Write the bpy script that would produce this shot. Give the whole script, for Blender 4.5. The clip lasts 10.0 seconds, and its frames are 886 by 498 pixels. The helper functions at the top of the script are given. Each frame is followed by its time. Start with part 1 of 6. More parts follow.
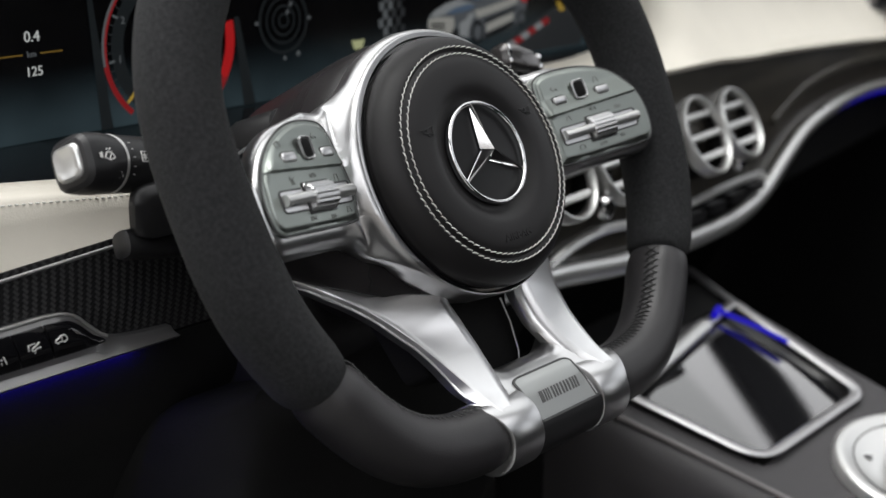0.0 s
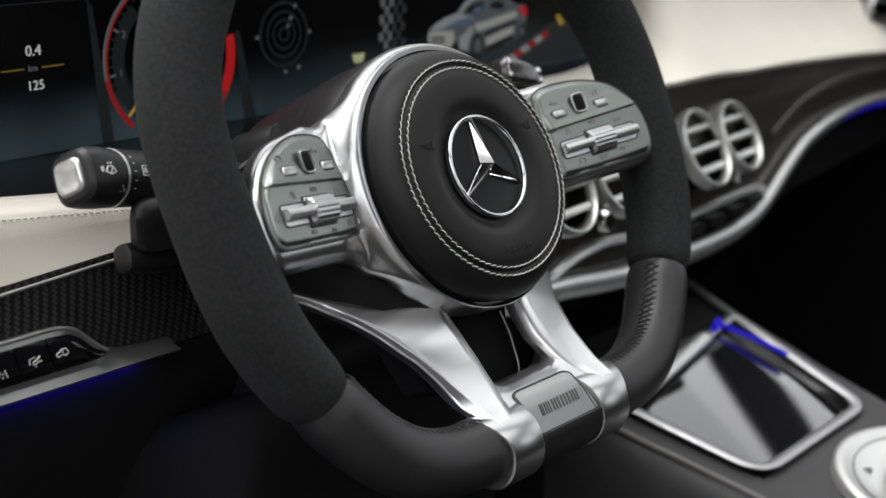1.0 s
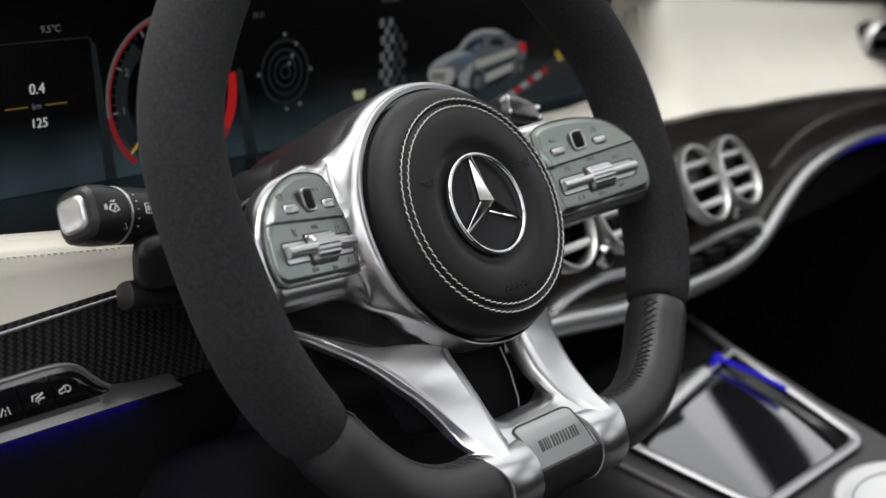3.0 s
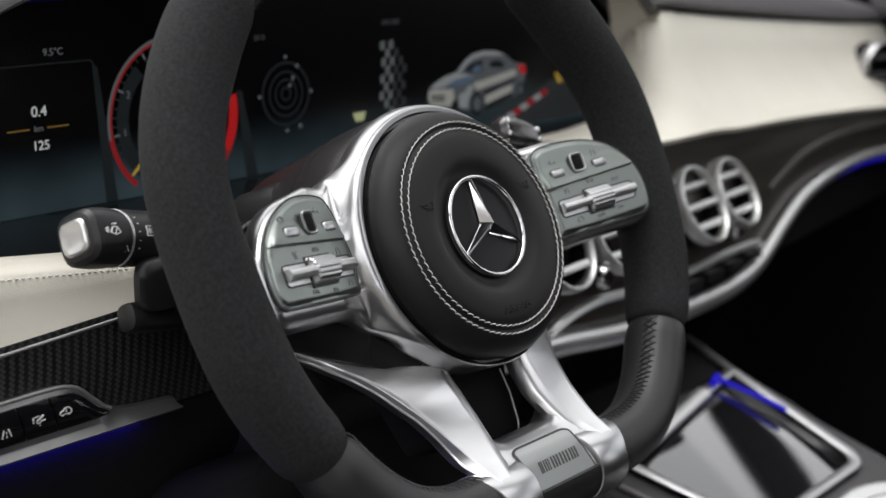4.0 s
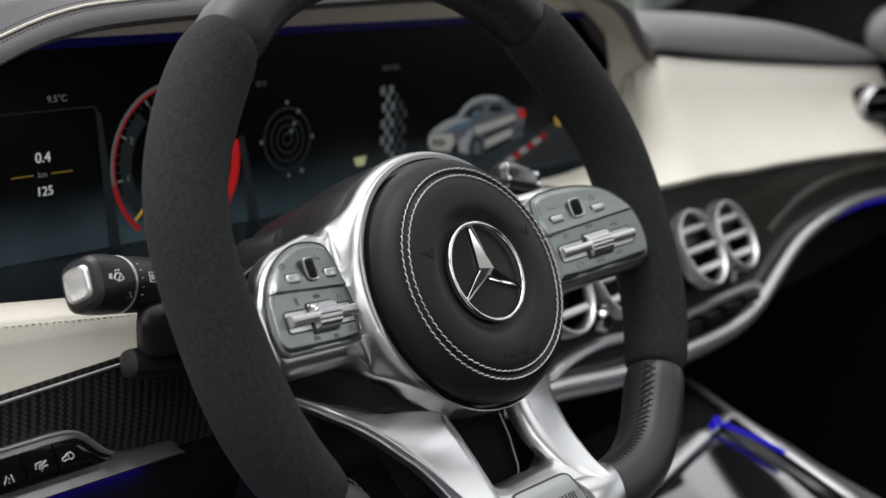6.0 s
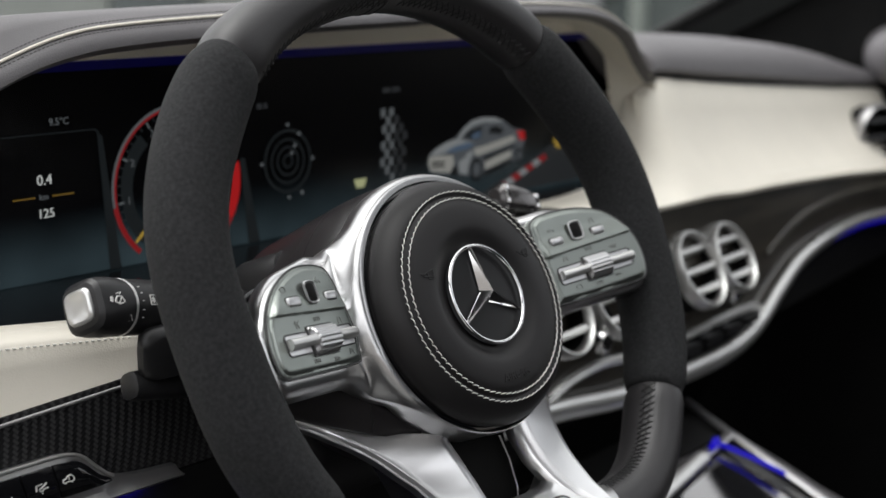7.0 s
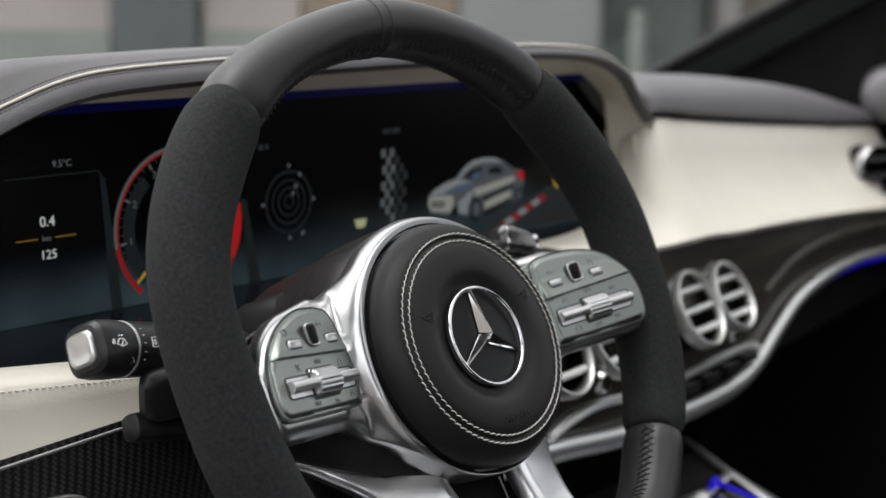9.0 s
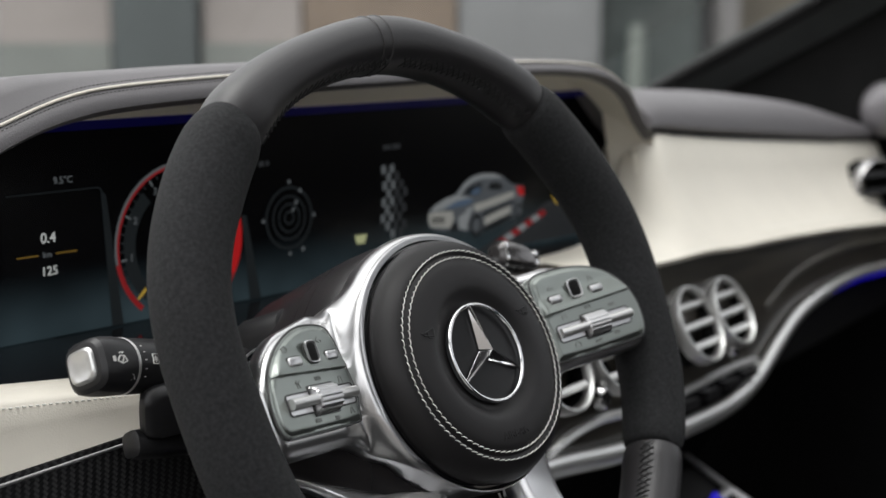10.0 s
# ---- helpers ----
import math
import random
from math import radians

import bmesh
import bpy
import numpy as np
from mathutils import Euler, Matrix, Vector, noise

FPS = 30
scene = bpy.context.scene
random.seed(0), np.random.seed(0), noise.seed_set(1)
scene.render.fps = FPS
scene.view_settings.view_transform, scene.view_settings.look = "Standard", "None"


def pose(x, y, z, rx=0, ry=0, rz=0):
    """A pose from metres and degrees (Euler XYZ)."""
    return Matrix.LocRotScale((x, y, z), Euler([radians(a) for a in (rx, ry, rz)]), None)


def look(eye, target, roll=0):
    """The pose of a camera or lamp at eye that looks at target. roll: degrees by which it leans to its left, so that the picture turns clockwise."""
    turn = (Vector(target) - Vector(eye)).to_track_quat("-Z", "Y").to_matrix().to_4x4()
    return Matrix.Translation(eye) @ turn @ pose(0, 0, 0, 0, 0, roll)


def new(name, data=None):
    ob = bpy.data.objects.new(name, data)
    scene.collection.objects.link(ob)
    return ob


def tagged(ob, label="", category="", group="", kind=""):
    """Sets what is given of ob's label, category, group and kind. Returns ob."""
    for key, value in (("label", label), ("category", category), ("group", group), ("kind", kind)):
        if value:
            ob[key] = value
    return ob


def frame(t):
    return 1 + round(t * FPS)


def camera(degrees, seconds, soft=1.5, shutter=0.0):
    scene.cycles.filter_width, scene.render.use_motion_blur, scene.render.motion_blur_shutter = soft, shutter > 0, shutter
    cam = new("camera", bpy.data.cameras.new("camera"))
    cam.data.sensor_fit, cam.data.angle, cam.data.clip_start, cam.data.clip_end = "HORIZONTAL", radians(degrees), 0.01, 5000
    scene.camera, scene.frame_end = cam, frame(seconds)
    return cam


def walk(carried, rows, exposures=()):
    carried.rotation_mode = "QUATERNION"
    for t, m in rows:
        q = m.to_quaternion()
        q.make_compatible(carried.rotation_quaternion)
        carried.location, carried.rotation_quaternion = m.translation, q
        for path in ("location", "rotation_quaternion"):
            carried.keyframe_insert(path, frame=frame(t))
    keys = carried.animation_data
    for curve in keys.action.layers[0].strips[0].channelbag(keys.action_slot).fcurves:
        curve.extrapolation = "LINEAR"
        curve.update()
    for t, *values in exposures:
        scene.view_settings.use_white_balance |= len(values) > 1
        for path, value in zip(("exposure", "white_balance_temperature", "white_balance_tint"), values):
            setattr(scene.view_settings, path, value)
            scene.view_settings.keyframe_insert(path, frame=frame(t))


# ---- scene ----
cam = camera(34.82, 10.0)
cam.data.dof.use_dof = True
cam.data.dof.focus_distance = 0.73
cam.data.dof.aperture_fstop = 6.8
ROWS = [
    (0, -0.56, -0.4571, 1.074, 74.01, 0.02, -48.869),
    (0.5, -0.5606, -0.4575, 1.0746, 74.224, 0.028, -48.87),
    (1, -0.5612, -0.4581, 1.0754, 74.486, 0.037, -48.873),
    (1.5, -0.5619, -0.4587, 1.0761, 74.754, 0.045, -48.875),
    (2, -0.5628, -0.4595, 1.0771, 75.089, 0.054, -48.877),
    (2.5, -0.5637, -0.4602, 1.0781, 75.427, 0.061, -48.88),
    (4, -0.5665, -0.4626, 1.0816, 76.544, 0.075, -48.887),
    (4.5, -0.5675, -0.4634, 1.0829, 76.935, 0.076, -48.889),
    (5, -0.5685, -0.4643, 1.0842, 77.338, 0.075, -48.892),
    (5.5, -0.5695, -0.465, 1.0855, 77.706, 0.071, -48.894),
    (7, -0.5723, -0.4673, 1.0896, 78.848, 0.049, -48.901),
    (7.5, -0.5731, -0.4679, 1.0908, 79.168, 0.039, -48.903),
    (8, -0.574, -0.4687, 1.0922, 79.532, 0.026, -48.905),
    (8.5, -0.5748, -0.4693, 1.0934, 79.862, 0.012, -48.908),
    (9, -0.5758, -0.47, 1.0949, 80.229, -0.005, -48.91),
    (9.5, -0.5765, -0.4705, 1.0961, 80.525, -0.02, -48.912),
    (10, -0.5771, -0.471, 1.0971, 80.772, -0.034, -48.914),
]
walk(cam, [(t, pose(x, y, z, rx, ry, rz)) for t, x, y, z, rx, ry, rz in ROWS])
# ---- light ----
world = bpy.data.worlds.new("world")
scene.world = world
world.use_nodes = True
wn = world.node_tree
sky = wn.nodes.new("ShaderNodeTexSky")
sky.sky_type, sky.sun_disc = "NISHITA", False
sky.sun_elevation, sky.sun_rotation = radians(72), radians(-35)
sky.dust_density = 4.0
grey_sky = wn.nodes.new("ShaderNodeHueSaturation")
grey_sky.inputs["Saturation"].default_value = 0.12
wn.links.new(sky.outputs[0], grey_sky.inputs["Color"])
wn.links.new(grey_sky.outputs[0], wn.nodes["Background"].inputs[0])
wn.nodes["Background"].inputs[1].default_value = 0.15
sun = new("sun", bpy.data.lights.new("sun", "SUN"))
sun.data.energy, sun.data.angle, sun.data.color = 1.1, radians(140), (1.0, 0.985, 0.97)
sun.matrix_world = look((-1.3, 1.9, 7.0), (0, 0, 0))
scene.view_settings.exposure = 1.18


# ---- materials ----
def material(name, color, rough=0.5, metal=0.0, grain=0.0, scale=400.0, mottle=0.0, mottle_scale=25.0, coat=0.0, sheen=0.0,
             rough_var=0.0, distance=0.0004, cells=False, stretch=(1, 1, 1), spec=0.5):
    """A surface with fine relief (grain) and slow variation of colour and gloss (mottle)."""
    m = bpy.data.materials.new(name)
    m.use_nodes = True
    n, l = m.node_tree.nodes, m.node_tree.links
    b = n["Principled BSDF"]
    b.inputs["Base Color"].default_value = (*color, 1)
    b.inputs["Roughness"].default_value = rough
    b.inputs["Metallic"].default_value = metal
    b.inputs["Coat Weight"].default_value = coat
    b.inputs["Specular IOR Level"].default_value = spec
    b.inputs["Coat Roughness"].default_value = 0.04
    b.inputs["Sheen Weight"].default_value = sheen
    tc = n.new("ShaderNodeTexCoord")
    mp = n.new("ShaderNodeMapping")
    mp.inputs["Scale"].default_value = stretch
    l.new(tc.outputs["Object"], mp.inputs[0])
    if mottle or rough_var:
        slow = n.new("ShaderNodeTexNoise")
        slow.inputs["Scale"].default_value, slow.inputs["Detail"].default_value = mottle_scale, 5
        l.new(mp.outputs[0], slow.inputs["Vector"])
        if mottle:
            ramp = n.new("ShaderNodeMapRange")
            ramp.inputs[1].default_value, ramp.inputs[2].default_value = 0.3, 0.7
            ramp.inputs[3].default_value, ramp.inputs[4].default_value = 1 - mottle, 1 + mottle
            l.new(slow.outputs[0], ramp.inputs[0])
            mul = n.new("ShaderNodeVectorMath")
            mul.operation = "SCALE"
            mul.inputs[0].default_value = color
            l.new(ramp.outputs[0], mul.inputs["Scale"])
            l.new(mul.outputs[0], b.inputs["Base Color"])
        if rough_var:
            rr = n.new("ShaderNodeMapRange")
            rr.inputs[1].default_value, rr.inputs[2].default_value = 0.3, 0.7
            rr.inputs[3].default_value, rr.inputs[4].default_value = rough - rough_var, rough + rough_var
            l.new(slow.outputs[0], rr.inputs[0])
            l.new(rr.outputs[0], b.inputs["Roughness"])
    if grain:
        if cells:
            fine = n.new("ShaderNodeTexVoronoi")
            fine.inputs["Scale"].default_value = scale
        else:
            fine = n.new("ShaderNodeTexNoise")
            fine.inputs["Scale"].default_value, fine.inputs["Detail"].default_value = scale, 3
        l.new(mp.outputs[0], fine.inputs["Vector"])
        bump = n.new("ShaderNodeBump")
        bump.inputs["Strength"].default_value, bump.inputs["Distance"].default_value = grain, distance
        l.new(fine.outputs[0], bump.inputs["Height"])
        l.new(bump.outputs[0], b.inputs["Normal"])
    return m


def glow(name, color, strength):
    m = bpy.data.materials.new(name)
    m.use_nodes = True
    b = m.node_tree.nodes["Principled BSDF"]
    b.inputs["Base Color"].default_value = (0.01, 0.01, 0.01, 1)
    b.inputs["Specular IOR Level"].default_value = 0.12
    b.inputs["Emission Color"].default_value = (*color, 1)
    b.inputs["Emission Strength"].default_value = strength
    return m


def carbon_weave():
    """Two-by-two twill of black fibre tows under a satin lacquer."""
    m = material("carbon_weave", (0.02, 0.02, 0.022), 0.5, coat=0.15, spec=0.4)
    n, l = m.node_tree.nodes, m.node_tree.links
    b = n["Principled BSDF"]
    tc = n.new("ShaderNodeTexCoord")
    sep = n.new("ShaderNodeSeparateXYZ")
    l.new(tc.outputs["Object"], sep.inputs[0])

    def op(kind, a, c=None):
        q = n.new("ShaderNodeMath")
        q.operation = kind
        for i, v in enumerate((a, c)):
            if v is None:
                continue
            if isinstance(v, (int, float)):
                q.inputs[i].default_value = v
            else:
                l.new(v, q.inputs[i])
        return q.outputs[0]

    lean = op("SUBTRACT", sep.outputs[0], op("MULTIPLY", sep.outputs[2], 0.18))
    u = op("DIVIDE", op("ADD", lean, sep.outputs[2]), 0.0026)
    v = op("DIVIDE", op("SUBTRACT", lean, sep.outputs[2]), 0.0026)
    i, j = op("FLOOR", u), op("FLOOR", v)
    over = op("LESS_THAN", op("FLOORED_MODULO", op("ADD", i, j), 4), 1.9)
    fu = op("ABSOLUTE", op("SUBTRACT", op("FRACT", u), 0.5))
    fv = op("ABSOLUTE", op("SUBTRACT", op("FRACT", v), 0.5))
    side = op("ADD", op("MULTIPLY", over, fu), op("MULTIPLY", op("SUBTRACT", 1, over), fv))
    height = op("SUBTRACT", 1, op("MULTIPLY", op("MULTIPLY", side, side), 3))
    bump = n.new("ShaderNodeBump")
    bump.inputs["Strength"].default_value, bump.inputs["Distance"].default_value = 0.35, 0.0007
    l.new(height, bump.inputs["Height"])
    l.new(bump.outputs[0], b.inputs["Normal"])
    mix = n.new("ShaderNodeMix")
    mix.data_type = "RGBA"
    mix.inputs[6].default_value, mix.inputs[7].default_value = (0.003, 0.003, 0.004, 1), (0.045, 0.045, 0.046, 1)
    l.new(op("MULTIPLY", over, height), mix.inputs[0])
    l.new(mix.outputs[2], b.inputs["Base Color"])
    return m


def wood_veneer():
    """Dark grey-brown open-pored veneer with long bands under clear lacquer."""
    m = material("wood_veneer", (0.05, 0.045, 0.038), 0.35, coat=0.35)
    n, l = m.node_tree.nodes, m.node_tree.links
    tc = n.new("ShaderNodeTexCoord")
    mp = n.new("ShaderNodeMapping")
    mp.inputs["Scale"].default_value = (2.2, 4.0, 30.0)
    mp.inputs["Rotation"].default_value = (0, radians(-6), 0)
    l.new(tc.outputs["Object"], mp.inputs[0])
    w = n.new("ShaderNodeTexNoise")
    w.inputs["Scale"].default_value, w.inputs["Detail"].default_value, w.inputs["Distortion"].default_value = 2.0, 6, 0.8
    l.new(mp.outputs[0], w.inputs["Vector"])
    r = n.new("ShaderNodeValToRGB")
    r.color_ramp.elements[0].position, r.color_ramp.elements[0].color = 0.35, (0.010, 0.0085, 0.007, 1)
    r.color_ramp.elements[1].position, r.color_ramp.elements[1].color = 0.68, (0.046, 0.040, 0.031, 1)
    l.new(w.outputs[0], r.inputs[0])
    l.new(r.outputs[0], n["Principled BSDF"].inputs["Base Color"])
    return m


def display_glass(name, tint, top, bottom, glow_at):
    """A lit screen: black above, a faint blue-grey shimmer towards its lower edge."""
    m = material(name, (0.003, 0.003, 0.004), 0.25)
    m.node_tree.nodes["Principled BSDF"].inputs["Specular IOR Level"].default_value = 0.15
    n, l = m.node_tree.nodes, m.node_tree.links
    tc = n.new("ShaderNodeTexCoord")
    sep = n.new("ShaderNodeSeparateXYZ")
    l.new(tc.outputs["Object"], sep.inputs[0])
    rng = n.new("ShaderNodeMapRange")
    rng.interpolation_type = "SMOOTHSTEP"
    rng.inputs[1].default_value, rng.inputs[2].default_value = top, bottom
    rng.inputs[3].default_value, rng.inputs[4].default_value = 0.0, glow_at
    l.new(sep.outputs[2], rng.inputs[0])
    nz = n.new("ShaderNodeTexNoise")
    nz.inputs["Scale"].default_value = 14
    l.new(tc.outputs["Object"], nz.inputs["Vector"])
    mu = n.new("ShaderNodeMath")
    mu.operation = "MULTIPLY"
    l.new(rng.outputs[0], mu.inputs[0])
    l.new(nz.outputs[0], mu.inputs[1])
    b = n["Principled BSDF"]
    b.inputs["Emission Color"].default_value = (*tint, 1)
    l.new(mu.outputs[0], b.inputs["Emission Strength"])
    return m


BLACK_LEATHER = material("black_leather", (0.021, 0.0198, 0.021), 0.43, spec=0.58, grain=0.35, scale=1400, mottle=0.08, rough_var=0.05, cells=True, distance=0.0002)
PAD_LEATHER = material("pad_leather", (0.0115, 0.0108, 0.0114), 0.47, spec=0.30, grain=0.25, scale=1800, mottle=0.06, rough_var=0.05, cells=True, distance=0.00015)
GREY_LEATHER = material("grey_leather", (0.036, 0.034, 0.036), 0.55, spec=0.4, grain=0.4, scale=1100, mottle=0.08, rough_var=0.06, cells=True, distance=0.0003)
TOP_LEATHER = material("top_leather", (0.112, 0.107, 0.112), 0.58, grain=0.4, scale=1100, mottle=0.06, rough_var=0.05, cells=True, distance=0.0003)
SUEDE = material("suede", (0.0205, 0.0210, 0.0220), 0.95, grain=0.7, scale=1500, mottle=0.34, mottle_scale=520, sheen=0.02, spec=0.2, distance=0.0005)
CREAM_LEATHER = material("cream_leather", (0.68, 0.645, 0.565), 0.5, grain=0.3, scale=1000, mottle=0.03, rough_var=0.05, cells=True, distance=0.0003)
CREAM_THREAD = material("cream_thread", (0.82, 0.81, 0.77), 0.6, grain=0.5, scale=5000, distance=0.0001)
BLACK_THREAD = material("black_thread", (0.012, 0.012, 0.013), 0.6)
SATIN = material("satin_aluminium", (0.62, 0.62, 0.625), 0.29, 1.0)
SATIN_SOFT = material("blasted_aluminium", (0.76, 0.76, 0.77), 0.32, 1.0)
BADGE = material("badge_metal", (0.40, 0.41, 0.405), 0.34, 1.0, grain=0.08, scale=900, stretch=(0.1, 1, 1), rough_var=0.03, distance=0.0001)
SATIN_DARK = material("satin_titanium", (0.30, 0.325, 0.305), 0.36, 1.0, grain=0.06, scale=1500, rough_var=0.04, mottle_scale=80, distance=0.0001)
CHROME = material("chrome", (0.90, 0.90, 0.91), 0.05, 1.0, rough_var=0.02, mottle_scale=90)
SILVER_DIM = material("dim_silver_paint", (0.22, 0.21, 0.22), 0.4, 0.5, mottle=0.05)
TRAY_TRIM = material("console_trim", (0.43, 0.425, 0.43), 0.34, 0.9, grain=0.1, scale=300, rough_var=0.05, distance=0.0002)
BRIGHT = material("silver_trim", (0.64, 0.64, 0.63), 0.32, 0.8, grain=0.1, scale=300, stretch=(0.05, 1, 6), rough_var=0.05, distance=0.0002)
GLOSS = material("gloss_black", (0.006, 0.006, 0.007), 0.05, coat=0.3, mottle=0.2)
LACQUER = material("black_lacquer", (0.006, 0.006, 0.007), 0.04, coat=1.0, spec=0.8)
EMBLEM = material("emblem_black", (0.006, 0.006, 0.0065), 0.33, spec=0.3)
SMOKE = material("smoked_metal", (0.10, 0.095, 0.095), 0.22, 0.6, coat=0.4, mottle=0.1)
SHELL = material("shell_black", (0.020, 0.018, 0.019), 0.30, grain=0.1, scale=1500, mottle=0.15, rough_var=0.03)
BLACK_PLASTIC = material("black_plastic", (0.011, 0.011, 0.012), 0.42, grain=0.3, scale=1600, mottle=0.1, rough_var=0.06, distance=0.0002)
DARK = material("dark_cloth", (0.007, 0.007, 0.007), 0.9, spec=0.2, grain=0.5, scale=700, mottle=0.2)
INK = material("print_grey", (0.42, 0.42, 0.42), 0.6)
PRINT = material("print_white", (0.72, 0.72, 0.70), 0.5)
ENGRAVED = material("engraved", (0.05, 0.05, 0.05), 0.5)
FAINT = material("etched", (0.26, 0.27, 0.26), 0.5, 0.5)
CARBON, WOOD = carbon_weave(), wood_veneer()
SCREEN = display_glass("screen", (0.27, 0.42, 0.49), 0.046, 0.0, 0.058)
BLUE = glow("blue_light", (0.02, 0.006, 1.0), 0.2)
BLUE_LAMP = glow("hidden_blue_light", (0.03, 0.008, 1.0), 14.0)
DEEP_BLUE = glow("dim_blue_light", (0.012, 0.004, 1.0), 0.0065)
S_WHITE = glow("lit_white", (0.75, 0.78, 0.76), 0.22)
S_GREY = glow("lit_grey", (0.5, 0.55, 0.58), 0.055)
S_DIM = glow("lit_dim", (0.5, 0.55, 0.6), 0.012)
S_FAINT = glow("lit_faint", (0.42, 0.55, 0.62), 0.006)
S_RED = glow("lit_red", (0.95, 0.018, 0.022), 0.13)
S_DARK_RED = glow("lit_dark_red", (0.8, 0.04, 0.05), 0.085)
S_AMBER = glow("lit_amber", (1.0, 0.60, 0.1), 0.05)
S_YELLOW = glow("lit_yellow", (1.0, 0.66, 0.1), 0.12)
S_SILVER = glow("lit_silver", (0.64, 0.68, 0.70), 0.10)
S_FLANK = glow("lit_pale", (0.84, 0.84, 0.78), 0.10)
S_SHADE = glow("lit_shade", (0.42, 0.47, 0.52), 0.050)
S_STEEL = glow("lit_steel", (0.22, 0.34, 0.52), 0.085)
S_BLACK = glow("lit_black", (0.02, 0.025, 0.03), 0.06)


# ---- building blocks ----
def part(name, bm, mat, parent, label="", smooth=True, local=False, sharp=0.7):
    """One mesh under a thing or under a part. Points are in the place's metres, or in the thing's own if local."""
    if not local:
        m = parent.matrix_basis if parent.parent is None else parent.parent.matrix_basis @ parent.matrix_basis
        bm.transform(m.inverted())
    bmesh.ops.remove_doubles(bm, verts=bm.verts, dist=1e-6)
    bmesh.ops.recalc_face_normals(bm, faces=bm.faces)
    for f in bm.faces:
        f.smooth = smooth
    if smooth:
        for e in bm.edges:
            if len(e.link_faces) == 2 and e.calc_face_angle(0) > sharp:
                e.smooth = False
    me = bpy.data.meshes.new(name)
    bm.to_mesh(me)
    bm.free()
    me.materials.append(mat)
    ob = new(name, me)
    ob.parent = parent
    if label:
        ob["label"] = label
    return ob


def thing(name, at, label, category, group="", kind="", turn=(0, 0, 0)):
    e = new(name)
    e.empty_display_size = 0.02
    m = pose(*at, *turn)
    e.matrix_basis = m
    return tagged(e, label, category, group, kind)


def spline(points, n, closed=False):
    """n points evenly spread along a smooth curve through the given ones."""
    p = [Vector(q) for q in points]
    k = len(p)
    out = []
    spans = k if closed else k - 1
    for i in range(spans):
        a, b, c, d = (p[(i + o) % k] if closed else p[min(max(i + o, 0), k - 1)] for o in (-1, 0, 1, 2))
        for s in range(24):
            t = s / 24
            out.append(0.5 * ((2 * b) + (c - a) * t + (2 * a - 5 * b + 4 * c - d) * t * t + (3 * b - a - 3 * c + d) * t ** 3))
    out.append(p[0].copy() if closed else p[-1].copy())
    length = [0.0]
    for a, b in zip(out, out[1:]):
        length.append(length[-1] + (b - a).length)
    res, j = [], 0
    for i in range(n):
        goal = length[-1] * i / (n if closed else n - 1)
        while j < len(out) - 2 and length[j + 1] < goal:
            j += 1
        step = length[j + 1] - length[j]
        res.append(out[j].lerp(out[j + 1], (goal - length[j]) / step if step > 1e-12 else 0))
    return res


def loft(rings, closed=False, caps=True, bm=None):
    bm = bm or bmesh.new()
    vs = [[bm.verts.new(p) for p in r] for r in rings]
    n = len(rings[0])
    for i in range(len(rings) - (0 if closed else 1)):
        a, b = vs[i], vs[(i + 1) % len(rings)]
        for j in range(n):
            bm.faces.new((a[j], a[(j + 1) % n], b[(j + 1) % n], b[j]))
    if caps and not closed:
        bm.faces.new(vs[0][::-1])
        bm.faces.new(vs[-1])
    return bm


def lathe(profile, m=None, n=48, bm=None):
    """Turn (radius, height) pairs round the local z axis, capped at both ends."""
    rings = [[Vector((r * math.cos(2 * math.pi * j / n), r * math.sin(2 * math.pi * j / n), z)) for j in range(n)] for r, z in profile]
    if m:
        rings = [[m @ p for p in r] for r in rings]
    return loft(rings, bm=bm)


def sheet(rows, depth):
    """A thick skin through a grid of points; depth is a vector from its face to its back."""
    bm = bmesh.new()
    d = Vector(depth)
    f = [[bm.verts.new(p) for p in r] for r in rows]
    b = [[bm.verts.new(Vector(p) + d) for p in r] for r in rows]
    h, w = len(rows), len(rows[0])
    for i in range(h - 1):
        for j in range(w - 1):
            bm.faces.new((f[i][j], f[i][j + 1], f[i + 1][j + 1], f[i + 1][j]))
            bm.faces.new((b[i][j], b[i + 1][j], b[i + 1][j + 1], b[i][j + 1]))
    edge = [(0, j) for j in range(w)] + [(i, w - 1) for i in range(1, h)] + [(h - 1, j) for j in range(w - 2, -1, -1)] + [(i, 0) for i in range(h - 2, 0, -1)]
    for (i, j), (k, l) in zip(edge, edge[1:] + edge[:1]):
        bm.faces.new((f[i][j], b[i][j], b[k][l], f[k][l]))
    return bm


